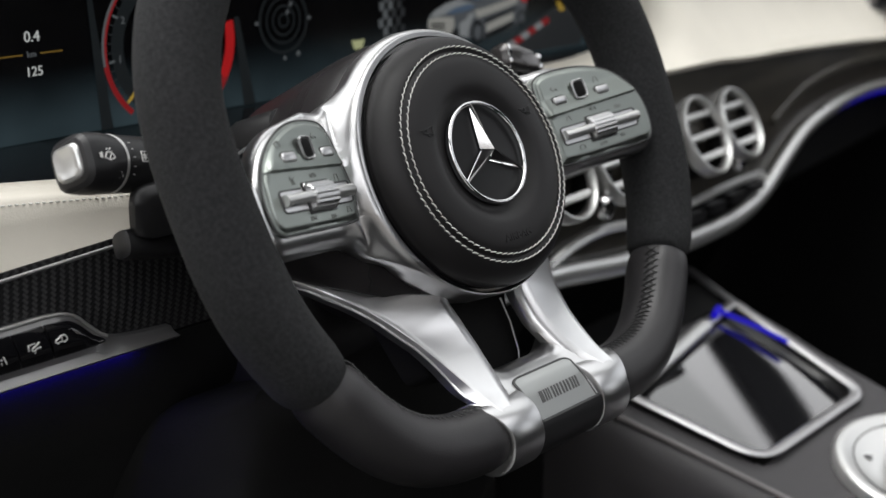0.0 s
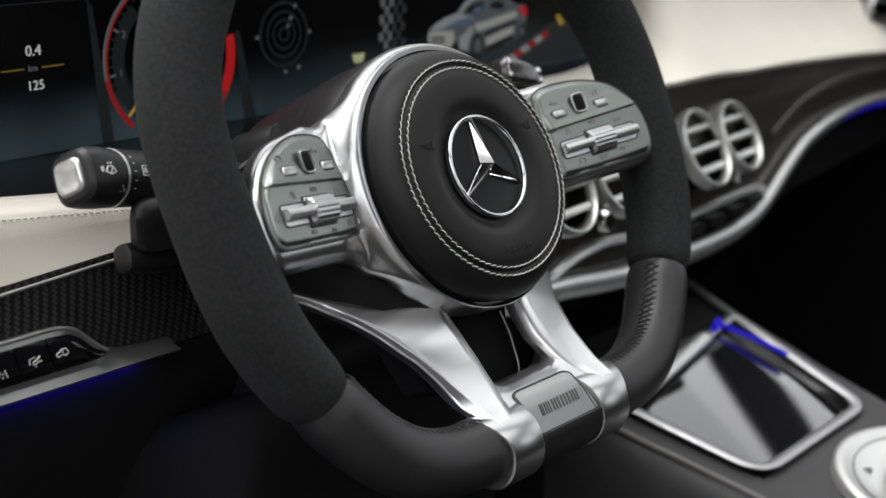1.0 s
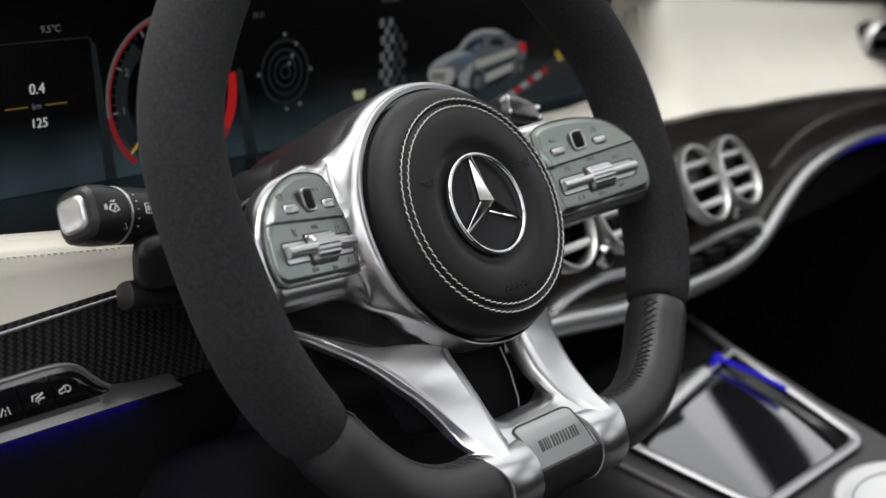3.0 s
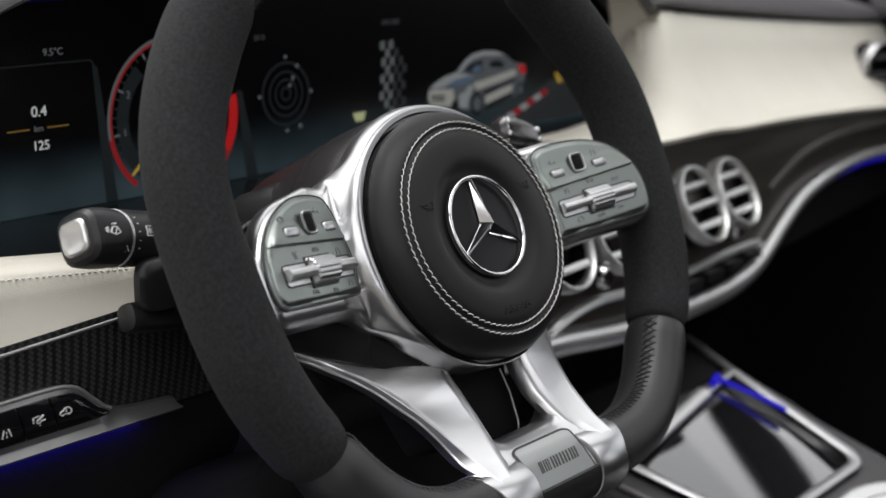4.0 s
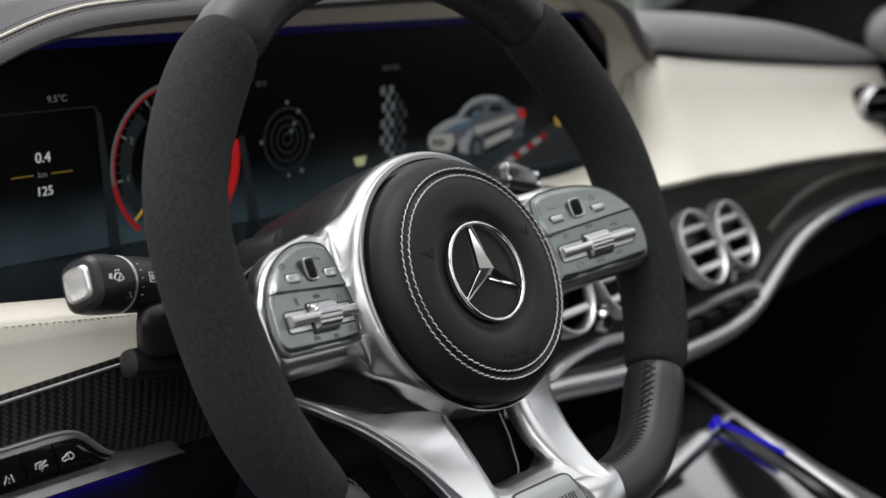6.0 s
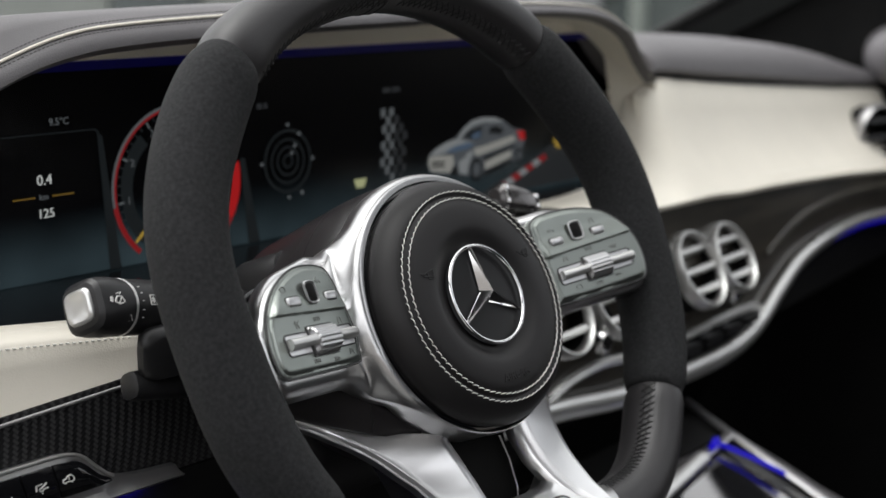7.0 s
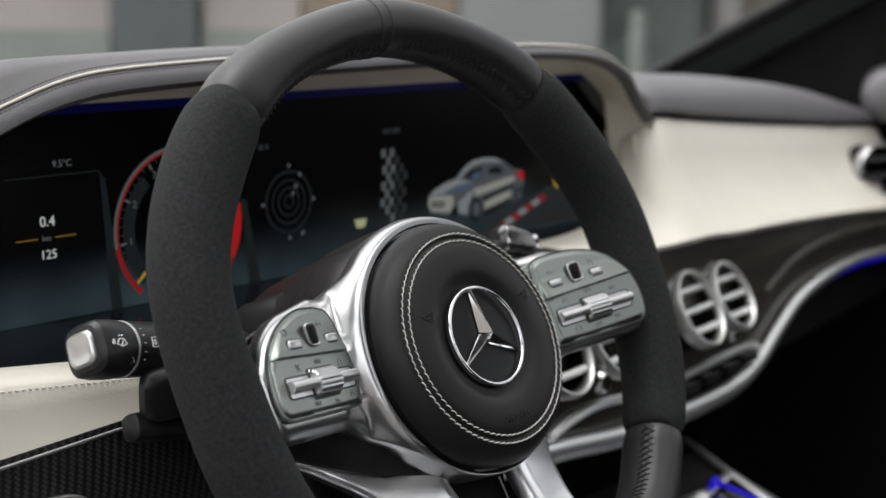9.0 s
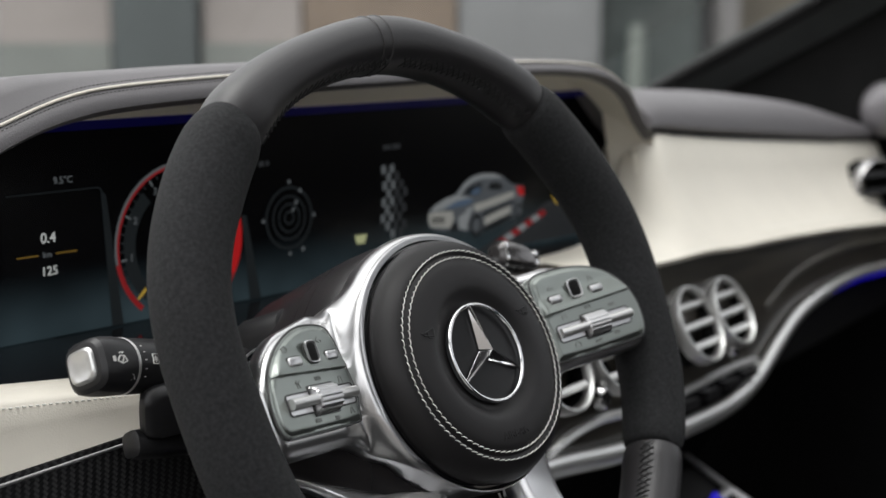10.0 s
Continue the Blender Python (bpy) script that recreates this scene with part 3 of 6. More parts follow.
def switch_panel(s):
    nrm = Vector((-s * 0.26, 0, 1)).normalized()
    ux = Vector((1, 0, s * 0.26)).normalized()
    uy = Vector((0, 1, 0))
    spec = CONTROLS[s]
    corners = [(0.0795, -0.0105), (0.0845, -0.0158), (0.137, -0.0158), (0.1480, -0.0130), (0.1512, 0.000), (0.1488, 0.014), (0.1408, 0.0255), (0.1290, 0.0335), (0.112, 0.0380), (0.092, 0.0390), (0.0815, 0.0366), (0.0785, 0.0280)]
    if s < 0:
        corners = [(0.0868, -0.0105), (0.0920, -0.0148), (0.140, -0.0152), (0.1515, -0.0140), (0.1555, -0.0060), (0.1540, 0.0080), (0.1485, 0.0185), (0.1390, 0.0280), (0.1270, 0.0345), (0.1140, 0.0378), (0.0985, 0.0372), (0.0905, 0.0330), (0.0862, 0.0180), (0.0840, 0.0010)]
    loop = [(p.x, p.y) for p in spline([(x, y, 0) for x, y in corners], 90, True)]
    p = part("switch_panel", panel_face(loop, s), SATIN_DARK, wheel, "greenish satin grey switch panel", local=True, sharp=0.8)
    part("panel_gap", tube([wp(s * x, y, 0.0009) for x, y in loop], 0.0006, 6, True), ENGRAVED, p, "dark joint round the panel", local=True)

    def at(x, y, up=0.0):
        return wp(s * x, y, 0.0029 + swell(x, y) + up)

    def pad_shape(x, y, w, h, corner, up):
        c = at(x, y, up)
        ring = rounded([c + ux * a * w / 2 + uy * b * h / 2 for a, b in ((-1, -1), (1, -1), (1, 1), (-1, 1))], corner, 5)
        return ring

    for x, y, w in (spec["home"], spec["back"]):
        ring = pad_shape(x * 0.001, y * 0.001, w * 0.001, 0.0050, 0.0020, 0.0014)
        bm = plate(ring, 0.004, 0.0010, nrm)
        button = part("push_button", bm, SATIN, p, "small bright metal button", local=True)
        part("button_gap", plate(pad_shape(x * 0.001, y * 0.001, w * 0.001 + 0.0010, 0.0060, 0.0024, 0.00012), 0.002, 0.0, nrm), ENGRAVED, button, local=True)
    x, y = spec["touch"][0] * 0.001, spec["touch"][1] * 0.001
    ring = pad_shape(x, y, 0.0090, 0.0108, 0.0030, 0.0016)
    inner = pad_shape(x, y, 0.0070, 0.0090, 0.0024, 0.0014)
    frame_ring = tube([v + nrm * 0.0003 for v in ring], 0.0006, 8, True)
    pad_ = part("touch_pad", plate([v + nrm * 0.0006 for v in inner], 0.002, 0.0003, nrm), DARK, p, "black touch pad", local=True)
    part("touch_pad_rim", frame_ring, SATIN, pad_, "bright metal surround", local=True)
    part("touch_pad_well", plate([v + nrm * 0.0003 for v in ring], 0.002, 0.0, nrm), ENGRAVED, pad_, local=True)
    # bright lined slot, rocker bar and ribbed thumb wheel
    b0, b1 = spec["bar"][0] * 0.001, spec["bar"][1] * 0.001
    mid, span = (b0 + b1) / 2, abs(b1 - b0)
    slot = rounded([wp(s * mid, 0, 0.0030) + ux * a * span / 2 + uy * b * 0.0052 for a, b in ((-1, -1), (1, -1), (1, 1), (-1, 1))], 0.0024, 5)
    well = part("roller_slot", plate(slot, 0.002, 0.0, nrm), SATIN, p, "bright lined slot", local=True)
    part("slot_edge", tube([v + nrm * 0.0001 for v in slot], 0.00045, 6, True), ENGRAVED, well, local=True)
    bar = [wp(s * (b0 + (b1 - b0) * t), 0.0002, 0.0040 + 0.0022 * math.sin(math.pi * t) ** 0.5) for t in np.linspace(0.03, 0.97, 9)]
    part("roller_bar", tube(spline(bar, 24), [0.0024 + 0.0005 * abs(i / 11.5 - 1) for i in range(24)], 14), BRIGHT, p, "bright metal rocker bar", local=True)
    c = wp(s * spec["wheel"] * 0.001, 0.0, 0.0030)
    n = 72
    rings = []
    half = spec["half"]
    for dx, k in ((-half, 0.88), (-half + 0.0008, 1.0), (half - 0.0008, 1.0), (half, 0.88)):
        ring = []
        for j in range(n):
            a = 2 * math.pi * j / n
            r = (0.0070 + (0.00022 if j % 4 < 2 else -0.00022)) * k
            ring.append(c + ux * dx + uy * r * math.cos(a) + nrm * r * 0.86 * math.sin(a))
        rings.append(ring)
    roller = part("thumb_wheel", loft(rings), SATIN, p, "ribbed silver thumb wheel", local=True, sharp=0.5)
    part("wheel_gap", plate(rounded([c + nrm * 0.0004 + ux * a * (half + 0.0012) + uy * b * 0.0078 for a, b in ((-1, -1), (1, -1), (1, 1), (-1, 1))], 0.001, 3), 0.002, 0.0, nrm), ENGRAVED, roller, local=True)
    for k, (x, y) in enumerate(spec["marks"]):
        m = Matrix((ux, uy, nrm)).transposed().to_4x4()
        m.translation = at(x * 0.001, y * 0.001, 0.0001)
        if s > 0 and k == 3:
            part("lettering", words("VOL", 0.0032, m, 0.0002), FAINT, p, "etched grey letters", local=True)
        else:
            part("symbol", mark(GLYPHS[(k * 3 + (s > 0)) % 8 if s > 0 else k], m), FAINT, p, "etched grey symbol", smooth=False, local=True)
    return p


for s in (-1, 1):
    switch_panel(s)

# gloss black covers under the arms
for s in (-1, 1):
    upper = spline([Vector((s * x, y, z)) for x, y, z in ((0.1340, -0.0130, -0.0400), (0.1080, -0.0120, -0.0420), (0.0900, -0.0140, -0.0430), (0.0770, -0.0180, -0.0440), (0.0660, -0.0260, -0.0430), (0.0560, -0.0380, -0.0430), (0.0420, -0.0540, -0.0440))], 40)
    lower = spline([Vector((s * x, y, z)) for x, y, z in ((0.1200, -0.0225, -0.0660), (0.1045, -0.0290, -0.0600), (0.0917, -0.0368, -0.0570), (0.0790, -0.0440, -0.0520), (0.0680, -0.0500, -0.0490), (0.0560, -0.0555, -0.0470), (0.0420, -0.0600, -0.0460))], 40)
    rows = []
    for t in np.linspace(0, 1, 13):
        bulge = 0.0045 * math.sin(math.pi * min(1, t * 1.05)) ** 0.8
        rows.append([p.lerp(q, t) + Vector((0, 0, bulge)) for p, q in zip(upper, lower)])
    cov = part("spoke_cover", sheet(rows, (0, 0, -0.004)), SHELL, wheel, "gloss black cover under the spoke arm", local=True)
    part("cover_joint", tube([rows[k][23 + k // 3] + Vector((0, 0, 0.0001)) for k in range(13)], 0.0005, 5), BLACK_PLASTIC, cov, local=True)

# lower twin spokes, collars and bridge
BOT_Y, BOT_Z = -0.139, -0.0245
# stations from the rim down to the collar, in millimetres: edge towards the hub, crease along the outside, foot of the band below the crease
BLADE = [((112, -23.5), (113, -24.5), (111.5, -28.7, -66.0)), ((104.7, -28.4), (105.6, -30.0), (103.6, -34.5, -62.2)), ((95.7, -33.6), (99.0, -36.2), (98.9, -39.1, -58.7)),
         ((82.1, -40.9), (91.5, -43.6), (92.2, -45.9, -54.8)), ((68.7, -48.4), (84.6, -50.8), (84.9, -53.7, -50.2)), ((57.4, -52.7), (79.0, -56.8), (79.4, -59.8, -47.5)),
         ((44.5, -55.9), (74.5, -62.6), (74.8, -65.8, -44.8)), ((24.2, -61.6), (69.2, -70.4), (69.8, -73.6, -41.9)), ((25.5, -69.0), (65.6, -76.6), (66.3, -79.6, -39.2)),
         ((25.9, -78.0), (62.5, -82.4), (63.0, -85.6, -36.3)), ((27.6, -93.6), (58.1, -93.6), (59.2, -96.5, -31.8)), ((30.8, -107.4), (54.8, -105.6), (57.1, -106.1, -27.9)),
         ((33.9, -117.7), (52.4, -115.4), (56.4, -114.0, -22.6)), ((36.2, -124.5), (50.4, -123.0), (53.2, -121.6, -16.8)), ((38.0, -131.0), (48.5, -130.0), (50.2, -129.4, -11.8)),
         ((39.2, -137.0), (47.0, -137.0), (48.2, -136.6, -9.6))]
# how far the edge towards the hub stands proud of the common slope, in millimetres
LIFT = (0, 0, 0, 0, 0, 1.5, 5.0, 8.5, 6.8, 4.7, 1.9, 0.5, 0, 0, 0, 0)
FALL = spline([(-0.1440, -0.0085, 0), (-0.1390, -0.0069, 0), (-0.1335, -0.0064, 0), (-0.1285, -0.0080, 0), (-0.1235, -0.0107, 0), (-0.1135, -0.0172, 0), (-0.098, -0.0260, 0), (-0.085, -0.0324, 0), (-0.075, -0.0369, 0), (-0.066, -0.0407, 0), (-0.058, -0.0442, 0), (-0.049, -0.0488, 0), (-0.037, -0.0562, 0), (-0.028, -0.0622, 0), (-0.018, -0.0687, 0)], 240)


def blade_z(y):
    """Height of the blade's face at y."""
    return float(np.interp(y, [p.x for p in FALL], [p.y for p in FALL]))


for s in (-1, 1):
    share = [i / 118 for i in range(119)]
    keys = [i * 0.5 / 7 for i in range(8)] + [0.5 + i * 0.5 / 8 for i in range(1, 9)]

    def along(k, axis):
        fine = spline([(t, st[k][axis] * 0.001, 0) for t, st in zip(keys, BLADE)], 300)
        return np.interp(share, [p.x for p in fine], [p.y for p in fine])

    # the edge towards the hub keeps its corner
    qx, qy, fx, fy, fz = along(1, 0), along(1, 1), along(2, 0), along(2, 1), along(2, 2)
    ex = np.interp(share, keys, [st[0][0] * 0.001 for st in BLADE])
    ey = np.interp(share, keys, [st[0][1] * 0.001 for st in BLADE])
    lift = np.interp(share, keys, LIFT) * 0.001
    rings = []
    for i in range(119):
        p, q, f = Vector((s * ex[i], ey[i], 0)), Vector((s * qx[i], qy[i], 0)), Vector((s * fx[i], fy[i], fz[i]))
        p.z, q.z = blade_z(p.y), blade_z(q.y)
        drop = 0.0022 * ramp(share[i], 0.0, 0.2) * (1 - ramp(share[i], 0.35, 1.0))
        sink = 0.0018 * (1 - ramp(share[i], 0.80, 0.95))
        bevel = ramp(share[i], 0.485, 0.515) * (1 - ramp(share[i], 0.90, 0.99))
        for v, k in ((q, drop + sink), (f, drop + sink), (p, sink - lift[i])):
            v += Vector((-s * 0.91 * k, 0.18 * k, -k))
        f.z = min(f.z, q.z - 0.0012)
        corner = min(1, max(0, (share[i] - 0.40) / 0.10)) * min(1, max(0, (-0.134 - p.y) / -0.02))
        pf = p + Vector((-s * 0.0045 * corner, 0.0012, -0.0015 - 0.0052 * corner))
        back = Vector((0, 0.0005, -0.0050))
        w = q - p
        d = w.normalized()
        lip = min(0.0014, w.length * 0.2)
        side = (f - q).normalized() * min(0.0009, (f - q).length * 0.3)
        flank = (pf - p).normalized() * min(0.0015, (pf - p).length * 0.3)
        ridge = p + d * (lip + (0.0040 - lip) * bevel)
        p = p + Vector((-s * 0.91, 0.18, -1)) * 0.0022 * bevel
        face = [ridge]
        for t in (0.05, 0.15, 0.3, 0.5, 0.7, 0.88):
            m = ridge.lerp(q, t)
            m.z -= 0.0002 * math.sin(math.pi * t) * min(1, w.length / 0.02)
            face.append(m)
        # the foot of the band is rolled into a thin bead
        bead = Vector((s * 0.80, -0.35, 0.48)) * 0.0007 * (1 - ramp(share[i], 0.80, 0.92))
        rings.append([pf + back, pf, p + flank, p + d * 0.0004] + face + [q - d * lip * 0.5, q + side * 0.5, f - side * 1.4, f - side * 0.7 + bead, f + bead, f + side * 0.5, f + side * 0.5 + back])
    part("lower_spoke", loft(rings), SATIN_SOFT, wheel, "satin aluminium blade of the lower spoke", local=True, sharp=0.55)
    # collar clasping the rim, longer on the side towards the hub
    rings = []
    for k, r in ((0.0, 0.0170), (0.0, 0.0184), (0.012, 0.0190), (0.05, 0.0193), (0.5, 0.0194), (0.95, 0.0193), (0.988, 0.0190), (1.0, 0.0184), (1.0, 0.0165)):
        ring = []
        for j in range(64):
            a = 2 * math.pi * j / 64
            y, z = math.cos(a), math.sin(a)
            t = max(0, y)
            x_out, x_in = 0.0505 + 0.0065 * t + 0.0035 * t ** 3, 0.0262 - 0.0020 * t
            ring.append(Vector((s * (x_out + (x_in - x_out) * k), BOT_Y + y * (r + 0.0012 * t * t), BOT_Z + z * r)))
        rings.append(ring)
    part("collar", loft(rings), SATIN, wheel, "satin aluminium collar clasping the rim", local=True, sharp=0.6)


def saddle(v):
    """Section of the bridge: v from its upper edge to its lower one gives y and z."""
    k = [(-0.1080, -0.0350), (-0.1088, -0.0300), (-0.1112, -0.0250), (-0.1150, -0.0208), (-0.1190, -0.0176), (-0.1280, -0.0130), (-0.1400, -0.0092)]
    t = min(max(v, 0), 1) * (len(k) - 1)
    i = min(int(t), len(k) - 2)
    return k[i][0] + (k[i + 1][0] - k[i][0]) * (t - i), k[i][1] + (k[i + 1][1] - k[i][1]) * (t - i)


# bridge between the spokes: its front rises at both ends to meet the blades in a hollow
rings = []
for x in np.linspace(-0.0375, 0.0375, 61):
    k = ramp(abs(x), 0.0165, 0.0345) ** 1.3
    ring = []
    for i in range(33):
        y, z = saddle(i / 32)
        y += 0.009 * k * (1 - i / 32) ** 2
        ring.append(Vector((x, y, z + k * max(0.0, blade_z(y) - 0.0012 - 0.0034 * ramp(y, -0.130, -0.112) - z))))
    rings.append(ring + [Vector((x, -0.1400, -0.0200)), Vector((x, -0.1200, -0.0330)), Vector((x, -0.1085 + 0.009 * k, -0.0400))])
part("spoke_bridge", loft(rings), SATIN, wheel, "satin aluminium bridge between the lower spokes", local=True, sharp=0.9)
# dark sleeve under the badge
rings = []
for x, r in ((-0.0266, 0.0170), (-0.0256, 0.0183), (0.0256, 0.0183), (0.0266, 0.0170)):
    rings.append([Vector((x, BOT_Y - math.cos(a) * r, BOT_Z + math.sin(a) * r)) for a in [radians(-70 + 155 * j / 24) for j in range(25)]] + [Vector((x, -0.130, -0.026))])
part("bottom_sleeve", loft(rings), BLACK_PLASTIC, wheel, "satin black sleeve at the bottom of the rim", local=True)


def badge_at(x, v, lift):
    y, z = saddle(0.54 + 0.46 * v)
    return Vector((x, y, z + lift))


rows = []
for v in (0, 0.012, 0.03, 0.06, 0.10, 0.16, 0.24, 0.35, 0.5, 0.65, 0.8, 0.92, 1.0):
    d = min(v * 0.024, 0.006)
    half = 0.0240 - (0.006 - math.sqrt(max(0, 0.006 ** 2 - (0.006 - d) ** 2)))
    rows.append([badge_at(x, v, 0.0012) for x in np.linspace(-half, half, 15)])
badge_plate = part("badge_plate", sheet(rows, (0, -0.0002, -0.0030)), BADGE, wheel, "satin metal badge plate", local=True, sharp=0.6)
edge = [r[0] for r in rows][::-1] + rows[0][1:-1] + [r[-1] for r in rows]
part("badge_groove", tube([p + Vector((0, 0, -0.0006)) for p in edge], 0.0009, 8), ENGRAVED, badge_plate, local=True)
part("badge_lip", tube([badge_at(x, 1.0, 0.0008) + Vector((0, -0.0007, 0)) for x in np.linspace(-0.0245, 0.0245, 10)], 0.0005, 6), ENGRAVED, badge_plate, local=True)


def badge_bar(x0, x1, v0=0.56, v1=0.76, slant=0.0018):
    rows = [[badge_at(x + slant * (v1 - v) / (v1 - v0), v, 0.0014) for x in (x0, x1)] for v in np.linspace(v1, v0, 6)]
    return sheet(rows, (0, 0, -0.0006))



for x0, x1 in ((-0.0160, -0.0132), (-0.0122, -0.0111), (-0.0102, -0.0092), (-0.0083, -0.0075)):
    part("badge_bar", badge_bar(x0, x1), ENGRAVED, badge_plate, "dark engraved bar", smooth=False, local=True)
# lettering of the badge as plain bars
for x0, x1 in ((-0.0056, 0.0006), (0.0022, 0.0090), (0.0106, 0.0164)):
    for k in range(3):
        c = x0 + (x1 - x0 - 0.0013) * k / 2
        part("badge_bar", badge_bar(c, c + 0.0013), ENGRAVED, badge_plate, "dark engraved bar", smooth=False, local=True)
skirt = [Vector((x, y, -0.052)) for x, y in ((-0.060, -0.046), (0.040, -0.046), (0.0275, -0.088), (0.0255, -0.1095), (0.0030, -0.1100), (-0.045, -0.1020))]
part("hub_skirt", plate(rounded(skirt, 0.006, 4), 0.02, 0.0015, (0, 0, 1)), DARK, wheel, "black skirt behind the spokes", local=True)
part("skirt_edge", tube([Vector((x, y, -0.0515)) for x, y in ((-0.0250, -0.1062), (0.0030, -0.1102), (0.0235, -0.1096), (0.0258, -0.1050), (0.0275, -0.088), (0.0262, -0.074))], 0.0005, 6), BRIGHT, wheel, "fine bright edge of the skirt", local=True)
# back shell of the hub, with two joints round it
profile = [(0.030, -0.138), (0.0770, -0.134), (0.0795, -0.128), (0.0800, -0.0723), (0.0795, -0.0722), (0.0795, -0.0718), (0.0800, -0.0717), (0.0800, -0.0627), (0.0795, -0.0626), (0.0795, -0.0622), (0.0799, -0.0621), (0.0790, -0.046), (0.0765, -0.038), (0.0660, -0.036)]
rings = []
for r, z in profile:
    ring = []
    for i in range(96):
        a = 2 * math.pi * i / 96
        turn = abs((math.degrees(a) - 270 + 180) % 360 - 180)
        k = r * float(np.interp(turn, (60, 95), (0.80, 1.0)))
        ring.append(Vector((k * math.cos(a), k * math.sin(a), z)))
    rings.append(ring)
part("hub_back", loft(rings), SHELL, wheel, "gloss black hub shell", local=True, sharp=0.5)
for s in (-1, 1):
    # shift paddles behind the arms
    pts = spline([Vector((s * x, y, z)) for x, y, z in ((0.080, 0.036, -0.045), (0.115, 0.038, -0.044), (0.134, 0.026, -0.043), (0.138, 0.008, -0.043), (0.134, -0.004, -0.044), (0.120, -0.008, -0.044), (0.082, -0.006, -0.046))], 40, True)
    if s < 0:
        pts = pts[::-1]
    part("shift_paddle", plate(pts, 0.004, 0.0012, (0, 0, 1)), GLOSS, wheel, "gloss black shift paddle", local=True)


# ---- steering column and its stalks ----


def local_frame(name, label, category):
    return thing(name, (0, 0, 0.92), label, category, turn=(90 - 26.8, 0, 0))


column = local_frame("steering_column", "black plastic steering column shroud fixed to the dashboard", "steering column")
rings = []
for z, w, t, b, r in ((-0.112, 0.040, 0.042, -0.040, 0.02), (-0.118, 0.058, 0.052, -0.062, 0.02), (-0.135, 0.070, 0.056, -0.082, 0.022), (-0.20, 0.078, 0.058, -0.096, 0.024), (-0.33, 0.082, 0.060, -0.105, 0.024)):
    rings.append(rounded([(-w, b, z), (w, b, z), (w, t, z), (-w, t, z)], r, 6))
shroud = part("shroud", loft(rings), BLACK_PLASTIC, column, local=True, sharp=0.9)
part("shroud_joint", tube(rounded([(-0.0788, -0.02, -0.13), (-0.0788, -0.02, -0.32)], 0.0, 1), 0.0008, 6), DARK, shroud, local=True)
# raised collar where the stalks come out
rings = []
for z, w, t, b in ((-0.085, 0.036, 0.050, 0.000), (-0.090, 0.058, 0.064, -0.012), (-0.112, 0.068, 0.066, -0.022), (-0.135, 0.068, 0.062, -0.022)):
    rings.append(rounded([(-w, b, z), (w, b, z), (w, t, z), (-w, t, z)], 0.012, 5))
part("stalk_collar", loft(rings), BLACK_PLASTIC, column, "black collar carrying the stalks", local=True, sharp=0.9)
rings = []
for y, x, top in ((0.0860, -0.158, 0.9100), (0.0880, -0.1615, 0.9135), (0.0920, -0.1620, 0.9150), (0.135, -0.1290, 0.9080)):
    rings.append(rounded([(x, y, 0.889), (-0.060, y, 0.889), (-0.060, y, top), (x, y, top)], [0.008, 0.008, 0.010, 0.010], 6))
part("column_flank", loft(rings), BLACK_PLASTIC, column, "black flank beside the column", sharp=0.9)
# knee bolster below the column
rings = []
for z, w, t, b in ((-0.13, 0.10, -0.075, -0.10), (-0.16, 0.125, -0.07, -0.16), (-0.22, 0.14, -0.06, -0.20), (-0.34, 0.15, -0.05, -0.24)):
    rings.append(rounded([(-w, b, z), (w, b, z), (w, t, z), (-w, t, z)], 0.02, 5))
part("lower_cover", loft(rings), DARK, column, local=True, sharp=0.9)


def barrel(p, u, sections, n=28, square=0.0):
    """Rings of (distance, radius, squareness) along the axis u from p."""
    u = Vector(u).normalized()
    s = u.cross(Vector((0, 0, 1))).normalized()
    w = s.cross(u)
    rings = []
    for d, r, q in sections:
        ring = []
        for j in range(n):
            a = 2 * math.pi * j / n
            e = 2 + q * 3
            k = (abs(math.cos(a)) ** e + abs(math.sin(a)) ** e) ** (-1 / e)
            ring.append(Vector(p) + u * d + (s * math.cos(a) + w * math.sin(a)) * r * k)
        rings.append(ring)
    return loft(rings)


stalk = local_frame("wiper_stalk", "black indicator and wiper stalk with a silver end button", "stalk")
TIP, AX = Vector((-0.1900, 0.0545, -0.0840)), Vector((1, -0.10, -0.26))
part("stalk_body", barrel(TIP, AX, ((0.0015, 0.0088, 0.6), (0.0022, 0.0110, 0.55), (0.0045, 0.0130, 0.5), (0.0100, 0.0140, 0.35), (0.018, 0.0145, 0.15), (0.0258, 0.0144, 0), (0.0262, 0.0140, 0), (0.0282, 0.0140, 0), (0.0282, 0.0145, 0), (0.050, 0.0140, 0), (0.080, 0.0118, 0), (0.15, 0.0085, 0))), BLACK_PLASTIC, stalk, local=True, sharp=0.5)
part("stalk_ring", barrel(TIP, AX, ((0.0260, 0.0138, 0), (0.0263, 0.01465, 0), (0.0275, 0.01465, 0), (0.0278, 0.0138, 0))), BRIGHT, stalk, "thin silver ring", local=True)
part("end_button", barrel(TIP, AX, ((0.0007, 0.0012, 0.1), (0.0006, 0.0030, 0.2), (0.0004, 0.0046, 0.4), (0.0000, 0.0060, 0.55), (-0.0004, 0.0072, 0.7), (0.0004, 0.0083, 0.75), (0.0018, 0.0088, 0.75), (0.0060, 0.0088, 0.7))), BRIGHT, stalk, "brushed silver end button", local=True, sharp=0.8)
u = AX.normalized()
side = Vector((-0.25, -0.05, 0.95))
side = (side - u * side.dot(u)).normalized()
upv = side.cross(u)
if upv.y < 0:
    upv = -upv


